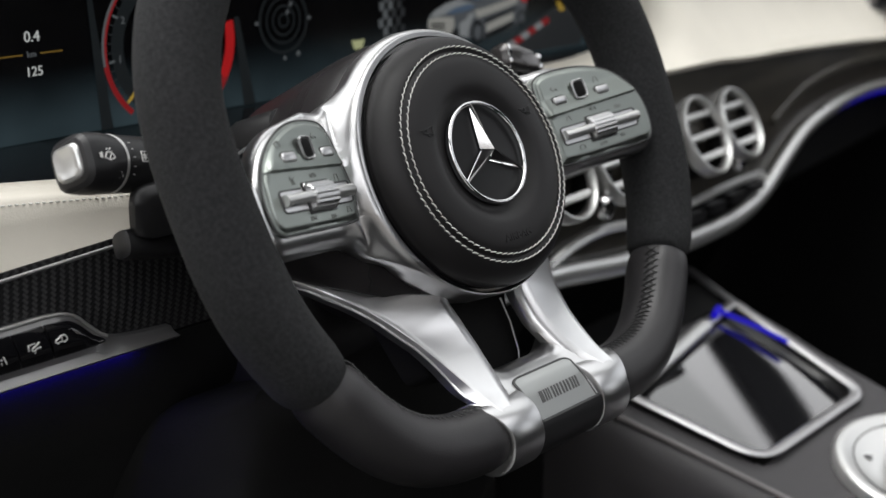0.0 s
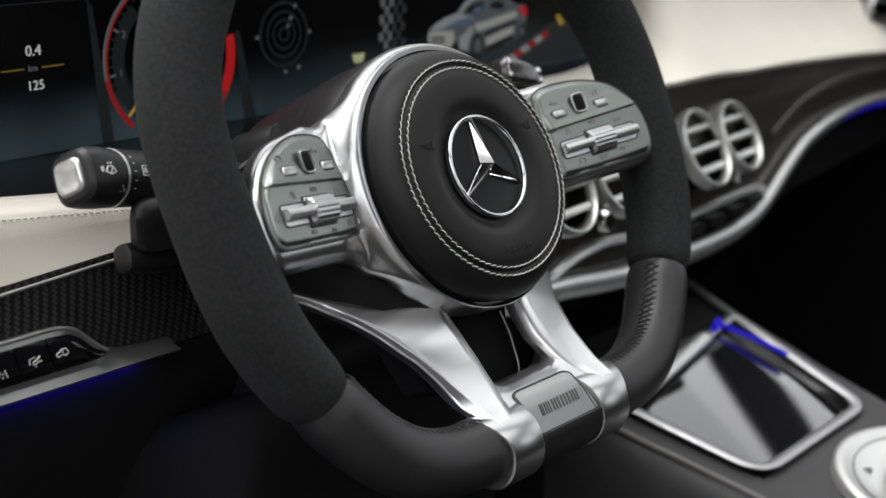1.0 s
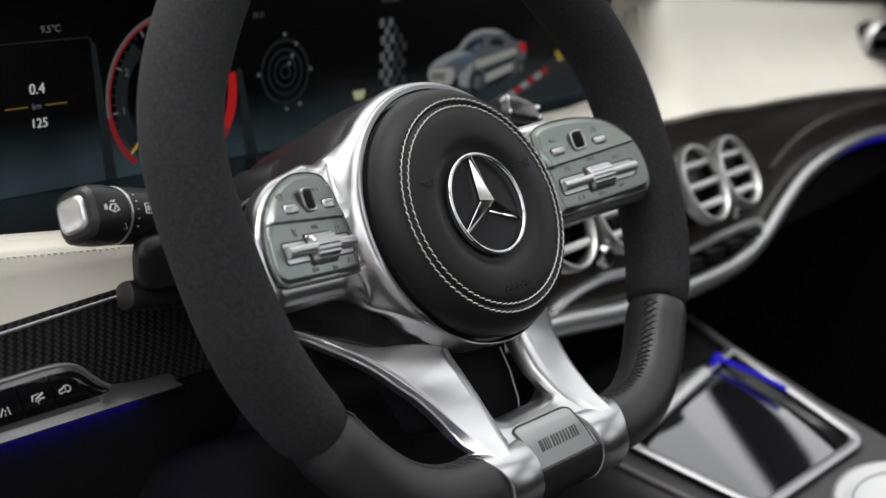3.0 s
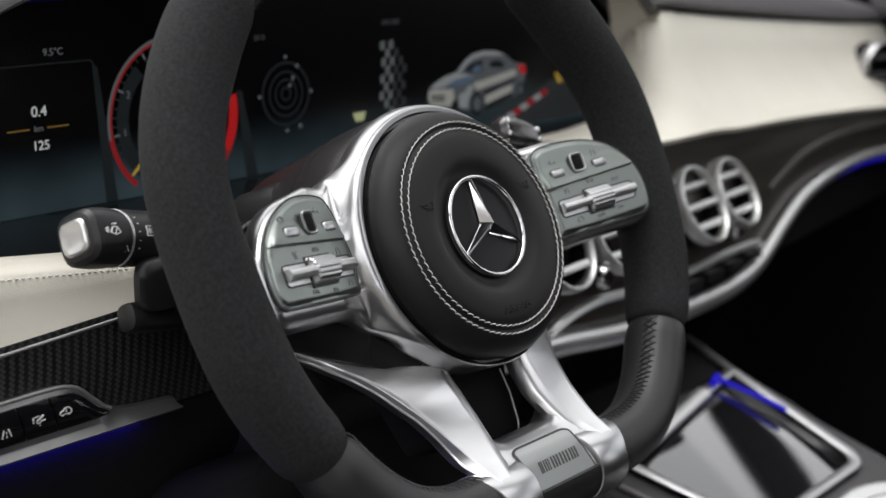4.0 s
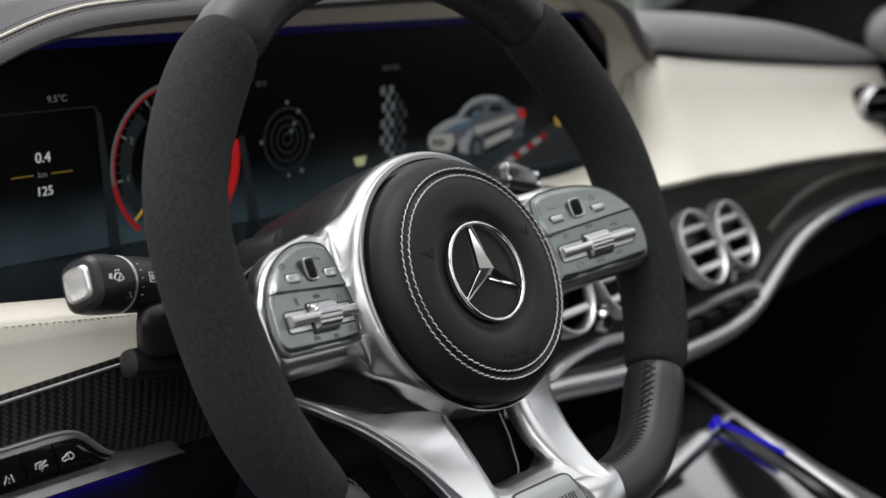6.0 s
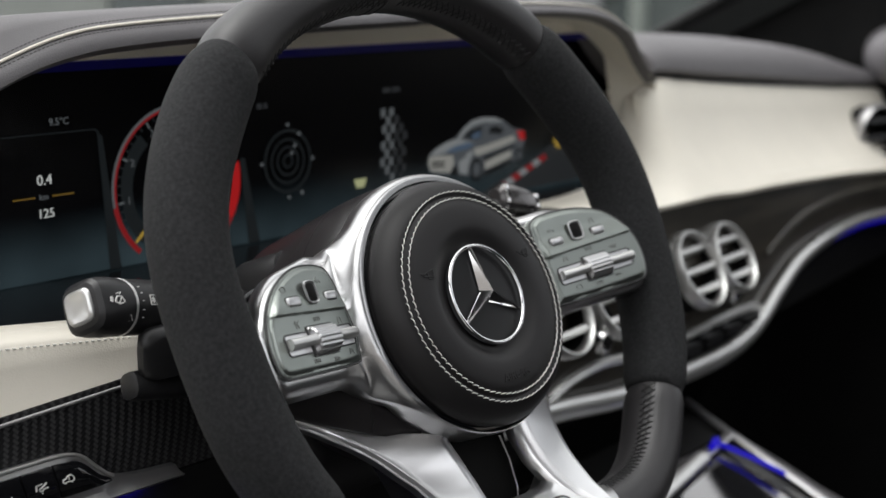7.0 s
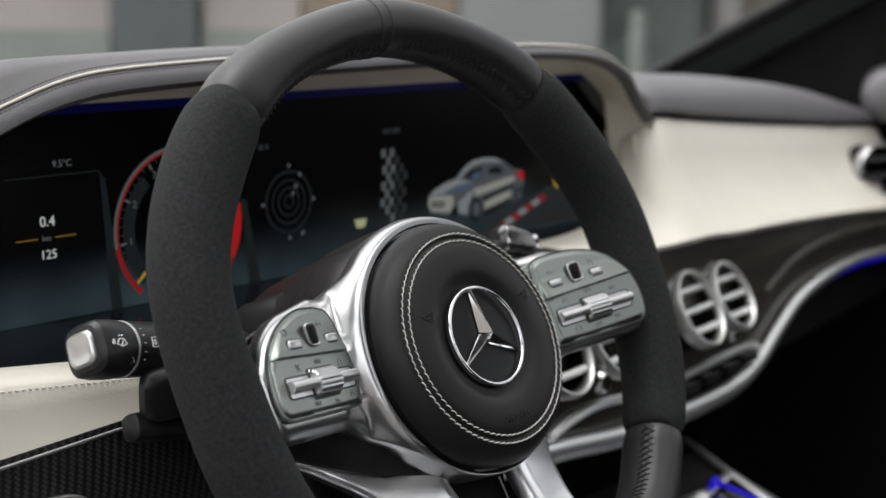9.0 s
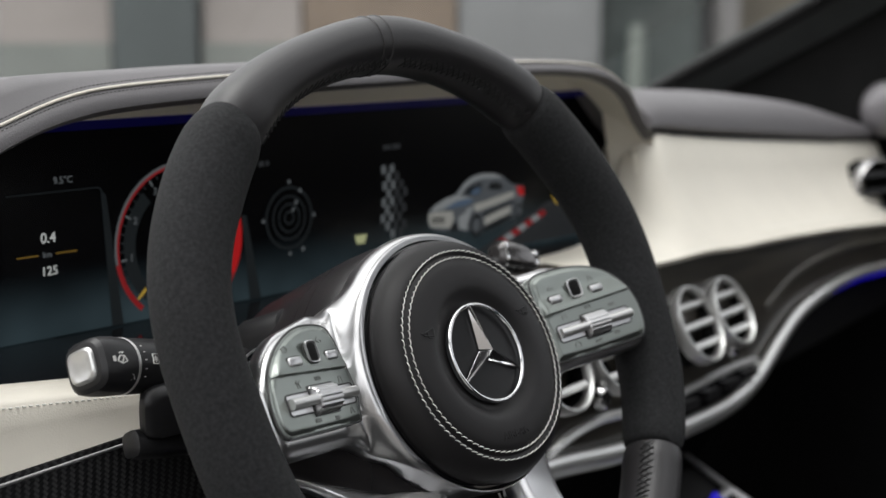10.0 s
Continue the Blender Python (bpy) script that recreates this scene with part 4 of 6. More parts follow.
def on_stalk(d, h, r=0.0139):
    """A frame on the stalk's skin, d along it and h round it."""
    a = h / r
    nrm = side * math.cos(a) + upv * math.sin(a)
    y = upv * math.cos(a) - side * math.sin(a)
    m = Matrix((u, y, nrm)).transposed().to_4x4()
    m.translation = TIP + u * d + nrm * r
    return m


WIPER = [(-2.2, -0.6, -1.0, 1.2, 0.35), (2.2, -0.6, 1.0, 1.2, 0.35), (-2.2, -0.6, 0, -1.4, 0.35), (2.2, -0.6, 0, -1.4, 0.35), (-1.0, 1.2, 1.0, 1.2, 0.35), (-0.3, -1.2, 0.9, 0.9, 0.3), (-1.2, 2.0, -0.4, 2.4, 0.3), (0.2, 2.0, 0.8, 2.5, 0.3), (-4.2, 0.4, -3.2, 0.8, 0.9), (-4.2, 0.0, -3.2, -0.4, 0.9)]
part("wiper_symbol", mark([tuple(1.5 * v for v in b) for b in WIPER], on_stalk(0.0142, 0.0005, 0.0146)), PRINT, stalk, "printed grey symbol", smooth=False, local=True)
LAMP = [(-1.6, -1.2, -0.8, 1.2, 0.35), (-0.8, 1.2, 1.2, 0.9, 0.35), (1.2, 0.9, 0.6, -1.2, 0.35), (0.6, -1.2, -1.6, -1.2, 0.35), (1.5, 0.2, 2.4, -1.0, 0.35), (-2.0, -2.0, -1.2, -2.2, 0.35)]
part("lamp_symbol", mark([tuple(1.4 * v for v in b) for b in LAMP], on_stalk(0.0205, -0.0085, 0.0146)), PRINT, stalk, "printed grey symbol", smooth=False, local=True)
REAR = [(-1.6, -1.9, -1.6, 1.9, 0.3), (1.6, -1.9, 1.6, 1.9, 0.3), (-1.6, -1.9, 1.6, -1.9, 0.3), (-1.6, 1.9, 1.6, 1.9, 0.3), (-0.9, 0.6, 0.9, -0.6, 0.4), (-0.9, -0.6, 0.9, 0.6, 0.4), (0, 1.3, 0, -1.3, 0.3)]
part("rear_wiper_symbol", mark([tuple(1.3 * v for v in b) for b in REAR], on_stalk(0.0385, 0.0005, 0.0145)), PRINT, stalk, "printed grey symbol", smooth=False, local=True)
for h in (-0.0085, -0.0045, 0.0, 0.0042, 0.0080):
    part("scale_mark", mark([(-0.6, 0, 0.6, 0, 0.35)], on_stalk(0.0310, h, 0.0146)), PRINT, stalk, smooth=False, local=True)

lever = local_frame("adjuster_lever", "small black steering adjuster lever below the stalk", "lever")
part("lever_body", barrel((-0.166, 0.0135, -0.100), (1, -0.16, -0.08), ((0, 0.0050, 0.4), (0.001, 0.0068, 0.4), (0.006, 0.0074, 0.3), (0.024, 0.0076, 0.2), (0.025, 0.0070, 0.2), (0.055, 0.0072, 0), (0.12, 0.006, 0))), BLACK_PLASTIC, lever, local=True, sharp=0.6)
m4 = on_stalk(0.05, -0.0355, 0.0130)
m4.translation = Vector((-0.128, 0.0095, -0.0945))
part("lever_symbol", mark([(-1.5, 0, 1.5, 0, 0.5), (0, -1.8, 0, 1.8, 0.5), (-1.6, 1.6, -0.6, 0.6, 0.5), (1.6, -1.6, 0.6, -0.6, 0.5)], m4), INK, lever, smooth=False, local=True)

selector = local_frame("gear_selector_stalk", "grey gear selector stalk with chrome edging behind the wheel", "stalk")
part("selector_arm", barrel((0.060, 0.052, -0.105), (1, 0.13, 0.1), ((0, 0.007, 0), (0.07, 0.006, 0), (0.10, 0.008, 0.2))), BLACK_PLASTIC, selector, local=True)
fin = [(0.0, 0.0060, 0.3), (0.003, 0.0092, 0.4), (0.012, 0.0098, 0.5), (0.024, 0.0086, 0.5), (0.034, 0.0066, 0.5), (0.039, 0.0040, 0.4)]
FIN_AT, FIN_AX = (0.1480, 0.0715, -0.094), (1, -0.30, 0.05)
part("selector_end", barrel(FIN_AT, FIN_AX, fin), SMOKE, selector, "smoky grey end piece", local=True)
for d, r in ((0.003, 0.0098), (0.0325, 0.0074)):
    part("selector_ring", barrel(FIN_AT, FIN_AX, ((d, r - 0.001, 0.45), (d + 0.0004, r, 0.45), (d + 0.0022, r, 0.45), (d + 0.0026, r - 0.001, 0.45))), CHROME, selector, "chrome ring", local=True)

# ---- dashboard ----
dash = thing("dashboard", (0.35, 0.35, 0.70), "two-tone dashboard in cream and dark grey leather with dark trim", "dashboard", kind="structure")


def yd(x):
    return 0.08 + 0.135 * x


# hood over the displays: x, front y, lip z, piping z, crest z
HOOD = [(-0.30, 0.205, 0.955, 0.965, 0.985), (-0.26, 0.198, 0.985, 0.998, 1.022), (-0.215, 0.192, 1.012, 1.027, 1.052), (-0.17, 0.190, 1.0335, 1.0452, 1.0660), (-0.137, 0.190, 1.0425, 1.0547, 1.0685), (-0.10, 0.190, 1.0470, 1.0590, 1.0695), (-0.02, 0.190, 1.0505, 1.0622, 1.0715), (0.06, 0.189, 1.0530, 1.0635, 1.0718),
        (0.14, 0.186, 1.0545, 1.0640, 1.0718), (0.27, 0.180, 1.0575, 1.0650, 1.0705), (0.35, 0.187, 1.0550, 1.0625, 1.0680), (0.395, 0.193, 1.0500, 1.0580, 1.0640), (0.430, 0.198, 1.0400, 1.0485, 1.0550), (0.450, 0.202, 1.0270, 1.0350, 1.0410), (0.4580, 0.203, 1.0160, 1.0230, 1.0280), (0.4665, 0.2040, 1.0055, 1.0110, 1.0150), (0.4760, 0.2055, 0.9975, 1.0020, 1.0050), (0.4860, 0.2085, 0.9925, 0.9960, 0.9985)]
cols = [spline([(h[0], h[k], 0) if k == 1 else (h[0], 0, h[k]) for h in HOOD], 72) for k in (1, 2, 3, 4)]
rows = []
for i in range(72):
    x = cols[0][i].x
    y, zl, zp, zc = cols[0][i].y, cols[1][i].z, cols[2][i].z, cols[3][i].z
    rows.append([Vector((x, y + 0.006, zl - 0.0008)), Vector((x, y + 0.003, zl - 0.0008)), Vector((x, y - 0.001, zl + 0.0015)), Vector((x, y - 0.0005, zl * 0.5 + zp * 0.5)), Vector((x, y + 0.004, zp - 0.001)),
                 Vector((x, y + 0.0085, zp + 0.0012)), Vector((x, y + 0.014, zp * 0.4 + zc * 0.6)), Vector((x, y + 0.024, zc - 0.0016)), Vector((x, y + 0.040, zc - 0.0022)), Vector((x, y + 0.08, zc - 0.0075)), Vector((x, y + 0.15, zc - 0.022)), Vector((x, y + 0.22, zc - 0.045))])
part("hood", sheet([list(r) for r in zip(*rows)], (0, 0.004, -0.0015)), TOP_LEATHER, dash, "dark grey leather hood over the displays", sharp=1.0)
pipe = [Vector((cols[0][i].x, cols[0][i].y + 0.0055, cols[2][i].z + 0.0010)) for i in range(72)]
part("piping", tube(pipe, 0.00095, 8), CREAM_LEATHER, dash, "cream leather piping along the hood")
bm = bmesh.new()
for o, lift in ((-0.0018, -0.0026), (0.0028, 0.0022)):
    line = spline([p + Vector((0, o, lift)) for p in pipe], 900)
    for i in range(0, 897, 3):
        tube([line[i], line[i + 1] + Vector((0, -0.0003, 0.0002)), line[i + 2]], 0.00030, 4, bm=bm)
part("hood_stitching", bm, BLACK_THREAD, dash, "dark stitching beside the piping")

# cream lining under the hood, back to the screens
lining = []
for i in range(72):
    x, y, zl = cols[0][i].x, cols[0][i].y, cols[1][i].z
    if x > -0.16:
        f, b = Vector((x, y + 0.005, zl - 0.0006)), Vector((min(x + 0.008 * max(0, x) / 0.45, 0.484), 0.2440, min(zl - 0.003, 1.0480)))
        lining.append([f, f.lerp(b, 0.3), f.lerp(b, 0.7), b])
part("hood_lining", sheet([list(r) for r in zip(*lining)], (0.001, 0.001, 0.002)), CREAM_LEATHER, dash, "cream leather lining under the hood")

# cream surround and blue light line above the screens
xs = np.linspace(-0.155, 0.470, 24)
top_rows = [[Vector((x, 0.2440, 1.0375)), Vector((x, 0.2420, 1.0420)), Vector((x, 0.2300, 1.0600 - 0.6 * max(0, x - 0.40)))] for x in xs]
part("screen_surround", sheet(top_rows, (0, 0.012, 0)), CREAM_LEATHER, dash, "cream leather surround of the displays")
part("light_line", sheet([[Vector((x, 0.2475, 1.0316)), Vector((x, 0.2455, 1.0372))] for x in np.linspace(-0.125, 0.462, 20)], (0, 0.006, 0)), DEEP_BLUE, dash, "blue ambient light line")
side_rows = []
for k in np.linspace(0, 1, 9):
    z = 0.895 + 0.088 * k
    side_rows.append([Vector((0.4880 - 0.004 * k, 0.262, z)), Vector((0.4850 - 0.004 * k, 0.235, z)), Vector((0.4800 - 0.012 * k ** 3, 0.220, z)), Vector((0.4800 - 0.016 * k ** 3, 0.213, z - 0.018 * k ** 2)), Vector((0.4840 - 0.008 * k ** 3, 0.2120, z - 0.022 * k ** 2))])
part("surround_side", sheet(side_rows, (0.012, 0.004, 0)), CREAM_LEATHER, dash, "cream leather side of the display recess")

# cream flank closing the recess towards the passenger
outer = spline([(0.3976, 0.2045, 1.0470), (0.4268, 0.2045, 1.0440), (0.4405, 0.2040, 1.0376), (0.4495, 0.2040, 1.0266), (0.4585, 0.2040, 1.0140), (0.4720, 0.2045, 1.0005), (0.4835, 0.2080, 0.9940), (0.4860, 0.2080, 0.9700), (0.4800, 0.2060, 0.9300)], 48)
inner = spline([(0.4100, 0.2430, 1.0385), (0.4241, 0.2430, 1.0379), (0.4428, 0.2430, 1.0338), (0.4516, 0.2430, 1.0261), (0.4564, 0.2430, 1.0135), (0.4594, 0.2430, 1.0009), (0.4640, 0.2430, 0.9850), (0.4680, 0.2430, 0.9700), (0.4740, 0.2430, 0.9300)], 48)
rows = [[p.lerp(q, t) + Vector((0.004, 0, 0.002)) * math.sin(math.pi * t) for p, q in zip(outer, inner)] for t in np.linspace(0, 1, 9)]
part("recess_flank", sheet(rows, (0.003, 0.002, 0.0)), CREAM_LEATHER, dash, "cream leather flank of the display recess")

# cream panel of the passenger side; it runs as a ledge below the screens
CREAM_TOP = [(0.245, 0.165, 0.914), (0.36, 0.180, 0.912), (0.44, 0.195, 0.925), (0.485, 0.212, 0.992), (0.55, 0.224, 0.992), (0.618, 0.233, 0.985), (0.73, 0.249, 0.975), (0.853, 0.265, 0.965), (1.02, 0.288, 0.952), (1.16, 0.305, 0.942)]
CREAM_LOW = [(0.245, 0.1125, 0.9175), (0.36, 0.128, 0.9035), (0.44, 0.139, 0.8995), (0.485, 0.1455, 0.8975), (0.55, 0.154, 0.8920), (0.618, 0.163, 0.8885), (0.73, 0.179, 0.8810), (0.853, 0.195, 0.8720), (1.02, 0.217, 0.8580), (1.16, 0.236, 0.8470)]
a, b = spline(CREAM_TOP, 60), spline(CREAM_LOW, 60)
rows = []
for p, q in zip(a, b):
    bulge = Vector((0, -0.006, 0.004)).lerp(Vector((0, 0.006, -0.004)), ramp(p.x, 0.44, 0.50))
    rows.append([q + Vector((0, 0.014, -0.002)), q + Vector((0, 0.002, -0.001)), q + Vector((0, 0, 0.003)), q.lerp(p, 0.25) + bulge * 0.7, q.lerp(p, 0.5) + bulge, q.lerp(p, 0.75) + bulge * 0.7, q.lerp(p, 0.95) + Vector((0, 0, 0.001)), p + Vector((0, 0.006, 0.001))])
part("cream_panel", sheet([list(r) for r in zip(*rows)], (0, 0.02, -0.002)), CREAM_LEATHER, dash, "smooth cream leather panel", sharp=1.0)
line = spline([q.lerp(p, 0.12) + Vector((0, -0.0035, 0.0022)) for p, q in zip(a[24:], b[24:])], 120)
bm = bmesh.new()
for i in range(0, 118, 2):
    tube([line[i], line[i + 1]], 0.0005, 5, bm=bm)
part("cream_stitching", bm, CREAM_THREAD, dash, "cream stitching along the panel")

# dark grey leather top of the dashboard
COVER = [(0.4860, 0.2145, 0.9995, 1.030), (0.52, 0.218, 0.9985, 1.034), (0.60, 0.230, 0.9905, 1.030), (0.73, 0.248, 0.9795, 1.023), (0.853, 0.264, 0.969, 1.013), (0.98, 0.281, 0.9585, 0.998), (1.08, 0.294, 0.9515, 0.982), (1.16, 0.304, 0.946, 0.968)]
rows = []
for x, y, zf, zt in COVER:
    rise = zt - zf
    rows.append([Vector((x, y + 0.015, zf - 0.001)), Vector((x, y + 0.002, zf)), Vector((x, y - 0.003, zf + 0.004)), Vector((x, y - 0.001, zf + rise * 0.40)), Vector((x, y + 0.012, zf + rise * 0.72)), Vector((x, y + 0.035, zf + rise * 0.94)), Vector((x, y + 0.07, zt)), Vector((x, y + 0.16, zt - 0.002)), Vector((x, 0.78, zt + 0.004))])
rows = [spline([r[k] for r in rows], 40) for k in range(9)]
part("top_cover", sheet(rows, (0, 0.004, -0.02)), TOP_LEATHER, dash, "dark grey leather dashboard top", sharp=1.0)
part("cover_gap", tube([p + Vector((0, 0.001, -0.0020)) for p in rows[1]], 0.0016, 6), DARK, dash)
rows = [[Vector((x, y, z)) for x in np.linspace(-0.37, 0.50, 12)] for y, z in ((0.36, 1.010), (0.45, 1.015), (0.60, 1.015), (0.80, 1.010))]
part("rear_deck", sheet(rows, (0, 0, -0.02)), GREY_LEATHER, dash)

# dark veneer and the bright swage line below it
LINE = [(0.10, 0.0835, 0.797), (0.192, 0.096, 0.787), (0.292, 0.109, 0.7715), (0.415, 0.126, 0.7605), (0.511, 0.139, 0.7575), (0.576, 0.148, 0.767), (0.629, 0.155, 0.7905), (0.686, 0.163, 0.810), (0.767, 0.173, 0.8205), (0.86, 0.186, 0.822), (0.934, 0.196, 0.818), (1.05, 0.212, 0.808), (1.16, 0.226, 0.797)]
swage = spline(LINE, 90)
low = spline(CREAM_LOW, 400)


def cream_edge(x):
    return min(low, key=lambda p: abs(p.x - x))


rows = []
for p in swage:
    if p.x < 0.25:
        t = Vector((p.x, 0.1125 - 0.135 * (0.245 - p.x), 0.9215 + 0.05 * (0.245 - p.x)))
    else:
        t = cream_edge(p.x).copy()
    t.x = p.x
    t += Vector((0, 0.003, -0.0015))
    c = Vector((0, 0.006, 0))
    rows.append([t + Vector((0, 0.01, 0)), t + c * 0.3, p.lerp(t, 0.75) + c * 0.2, p.lerp(t, 0.5), p.lerp(t, 0.25) + c * 0.4, p + c])
part("veneer", sheet([list(r) for r in zip(*rows)], (0, 0.02, 0)), WOOD, dash, "dark grey lacquered wood veneer")
part("veneer_inlay", tube([p.lerp(Vector((p.x, yd(p.x), cream_edge(p.x).z)), 0.42 + 0.25 * math.sin((p.x - 0.55) * 4)) + Vector((0, -0.0015, 0)) for p in swage if 0.60 < p.x < 1.14], 0.0035, 8, flat=0.3), material("pale_veneer", (0.075, 0.07, 0.056), 0.35, coat=0.5, mottle=0.3, mottle_scale=40), dash, "paler band in the veneer")
part("swage_trim", tube(swage, [0.0085 - 0.003 * min(1, max(0, (p.x - 0.45) / 0.4)) for p in swage], 14, flat=0.8), BRIGHT, dash, "broad bright metal trim strip sweeping down to the console")
part("light_strip", tube([p + Vector((0, 0.003, -0.0070)) for p in swage if p.x > 0.70], 0.0020, 8), BLUE, dash, "blue ambient light strip")
# switch row between the vents and the bright strip
top = spline([(0.335, 0.1205, 0.7935), (0.411, 0.130, 0.790), (0.50, 0.142, 0.7885), (0.572, 0.1515, 0.7855), (0.588, 0.1535, 0.780)], 24)
part("switch_row_trim", tube(top, 0.0034, 8), BRIGHT, dash, "narrow metal trim over the switch row")
switch_low = spline([(0.335, 0.1175, 0.773), (0.415, 0.128, 0.770), (0.50, 0.140, 0.768), (0.56, 0.148, 0.770), (0.588, 0.1525, 0.778)], 24)
row_panel = part("switch_row", sheet([[p + Vector((0, -0.0012, 0)) for p in top], [p + Vector((0, -0.0012, 0)) for p in switch_low]], (0, 0.004, 0)), GLOSS, dash, "gloss black row of switches")
for i in range(3, 20, 4):
    p, q = top[i].lerp(switch_low[i], 0.35), top[i + 2].lerp(switch_low[i + 2], 0.75)
    bm = bmesh.new()
    box(bm, (p.x, p.y - 0.006, q.z), (q.x, p.y, p.z))
    part("switch", bm, BLACK_PLASTIC, row_panel)
loop = spline([(0.175, 0.0965, 0.792), (0.216, 0.1030, 0.8010), (0.262, 0.1090, 0.8030), (0.304, 0.1145, 0.7985), (0.335, 0.119, 0.795)], 24)
part("panel_loop", tube(loop, 0.0038, 8), BRIGHT, dash, "metal loop trim beside the vents")

# lower panels on the driver's side
xs = np.linspace(-0.36, -0.112, 20)
rows = []
for x in xs:
    k = (x + 0.217) / 0.072
    zt, zb = 0.911 - 0.0085 * (x + 0.208) / 0.075, 0.879 + 0.004 * k
    rows.append([Vector((x, 0.150, zt + 0.001)), Vector((x, 0.136, zt + 0.0015)), Vector((x, 0.1305, zt - 0.001)), Vector((x, 0.1278, zt * 0.6 + zb * 0.4)), Vector((x, 0.1244, zt * 0.25 + zb * 0.75)), Vector((x, 0.1212, zb)), Vector((x, 0.130, zb - 0.002))])
part("cream_panel", sheet([list(r) for r in zip(*rows)], (0, 0.02, 0)), CREAM_LEATHER, dash, "smooth cream leather panel", sharp=1.0)
line = [Vector((x, 0.1300, 0.9086 - 0.0085 * (x + 0.208) / 0.075)) for x in np.linspace(-0.34, -0.115, 120)]
bm = bmesh.new()
for i in range(0, 118, 2):
    tube([line[i], line[i + 1]], 0.00045, 5, bm=bm)
part("cream_stitching", bm, CREAM_THREAD, dash, "cream stitching along the panel")
xs = np.linspace(-0.36, -0.070, 20)
rows = [[Vector((x, 0.1205, 0.8785 + 0.0555 * (x + 0.217))) for x in xs], [Vector((x, 0.1180, 0.866)) for x in xs], [Vector((x, 0.1165, 0.850)) for x in xs], [Vector((x, 0.1175, 0.826)) for x in xs]]
part("carbon_panel", sheet(rows, (0, 0.012, 0)), CARBON, dash, "black carbon fibre panel")
part("trim_line", tube([Vector((x, 0.1175, 0.8760 + 0.0555 * (x + 0.217))) for x in np.linspace(-0.36, -0.144, 16)], 0.0010, 8), TRAY_TRIM, dash, "thin bright metal line")
rows = [[Vector((x, y, z + 0.004 * (x + 0.2))) for x in np.linspace(-0.36, -0.10, 12)] for y, z in ((0.262, 0.905), (0.20, 0.903), (0.155, 0.901), (0.140, 0.900))]
part("binnacle_floor", sheet(rows, (0, 0, -0.004)), GLOSS, dash, "gloss black ledge below the displays")
rows = [[Vector((x, y, z)) for x in np.linspace(-0.10, 0.48, 12)] for y, z in ((0.262, 0.905), (0.23, 0.901), (0.205, 0.899), (0.190, 0.898))]
part("binnacle_floor", sheet(rows, (0, 0, -0.004)), GLOSS, dash, "gloss black ledge below the displays")

# switch pod with three gloss black buttons
pod = thing("switch_pod", (-0.20, 0.115, 0.84), "silver framed pod with gloss black driver assistance buttons", "switch panel")
frame_top = spline([(-0.36, 0.1130, 0.8545), (-0.28, 0.1130, 0.8545), (-0.223, 0.1130, 0.8545), (-0.196, 0.1130, 0.8545), (-0.184, 0.1130, 0.8515), (-0.175, 0.1130, 0.8435), (-0.166, 0.1125, 0.8365), (-0.150, 0.1125, 0.8328), (-0.1250, 0.1130, 0.8310)], 60)
rows = [frame_top, [Vector((p.x, 0.1105, min(p.z - 0.0022, 0.8515))) for p in frame_top], [Vector((p.x, 0.1085, min(0.8310, p.z - 0.0030))) for p in frame_top], [Vector((p.x, 0.1050, 0.8275)) for p in frame_top], [Vector((p.x, 0.1070, 0.8258)) for p in frame_top]]
part("pod_frame", sheet(rows, (0, 0.010, 0)), TRAY_TRIM, pod, "satin silver frame", sharp=0.5)
part("pod_rim", tube([p + Vector((0, -0.0006, 0)) for p in frame_top[:50]], 0.0009, 8), BRIGHT, pod, "bright rim")


def edge_z(x):
    return min(frame_top, key=lambda p: abs(p.x - x)).z - 0.0030


BUTTON_Y = 0.1072
for x0, x1 in ((-0.262, -0.2185), (-0.2175, -0.2005), (-0.1995, -0.1700)):
    n = 10
    up = [Vector((x0 + 0.0035 * 0 + (x1 - x0) * i / n - 0.0030 * (1 if x1 < -0.18 or i < n else 0), BUTTON_Y + 0.0012, 0)) for i in range(n + 1)]
    for p in up:
        p.z = max(edge_z(p.x), 0.8372)
    dn = [Vector((x0 + (x1 - x0) * i / n, BUTTON_Y - 0.0010, 0.8345 + 0.0015 * max(0, (x0 + (x1 - x0) * i / n + 0.175) / 0.005))) for i in range(n + 1)]
    rows = [[p + Vector((0, 0.001, 0)) for p in up], [p.lerp(q, 0.1) for p, q in zip(up, dn)], [p.lerp(q, 0.5) + Vector((0, -0.0006, 0)) for p, q in zip(up, dn)], [p.lerp(q, 0.92) for p, q in zip(up, dn)], [q + Vector((0, 0.0012, 0)) for q in dn]]
    part("button", sheet(rows, (0, 0.006, 0)), GLOSS, pod, "gloss black button", sharp=0.8)


def on_pod(x, z):
    return Matrix.Translation((x, BUTTON_Y - 0.0008, z)) @ pose(0, 0, 0, 90)


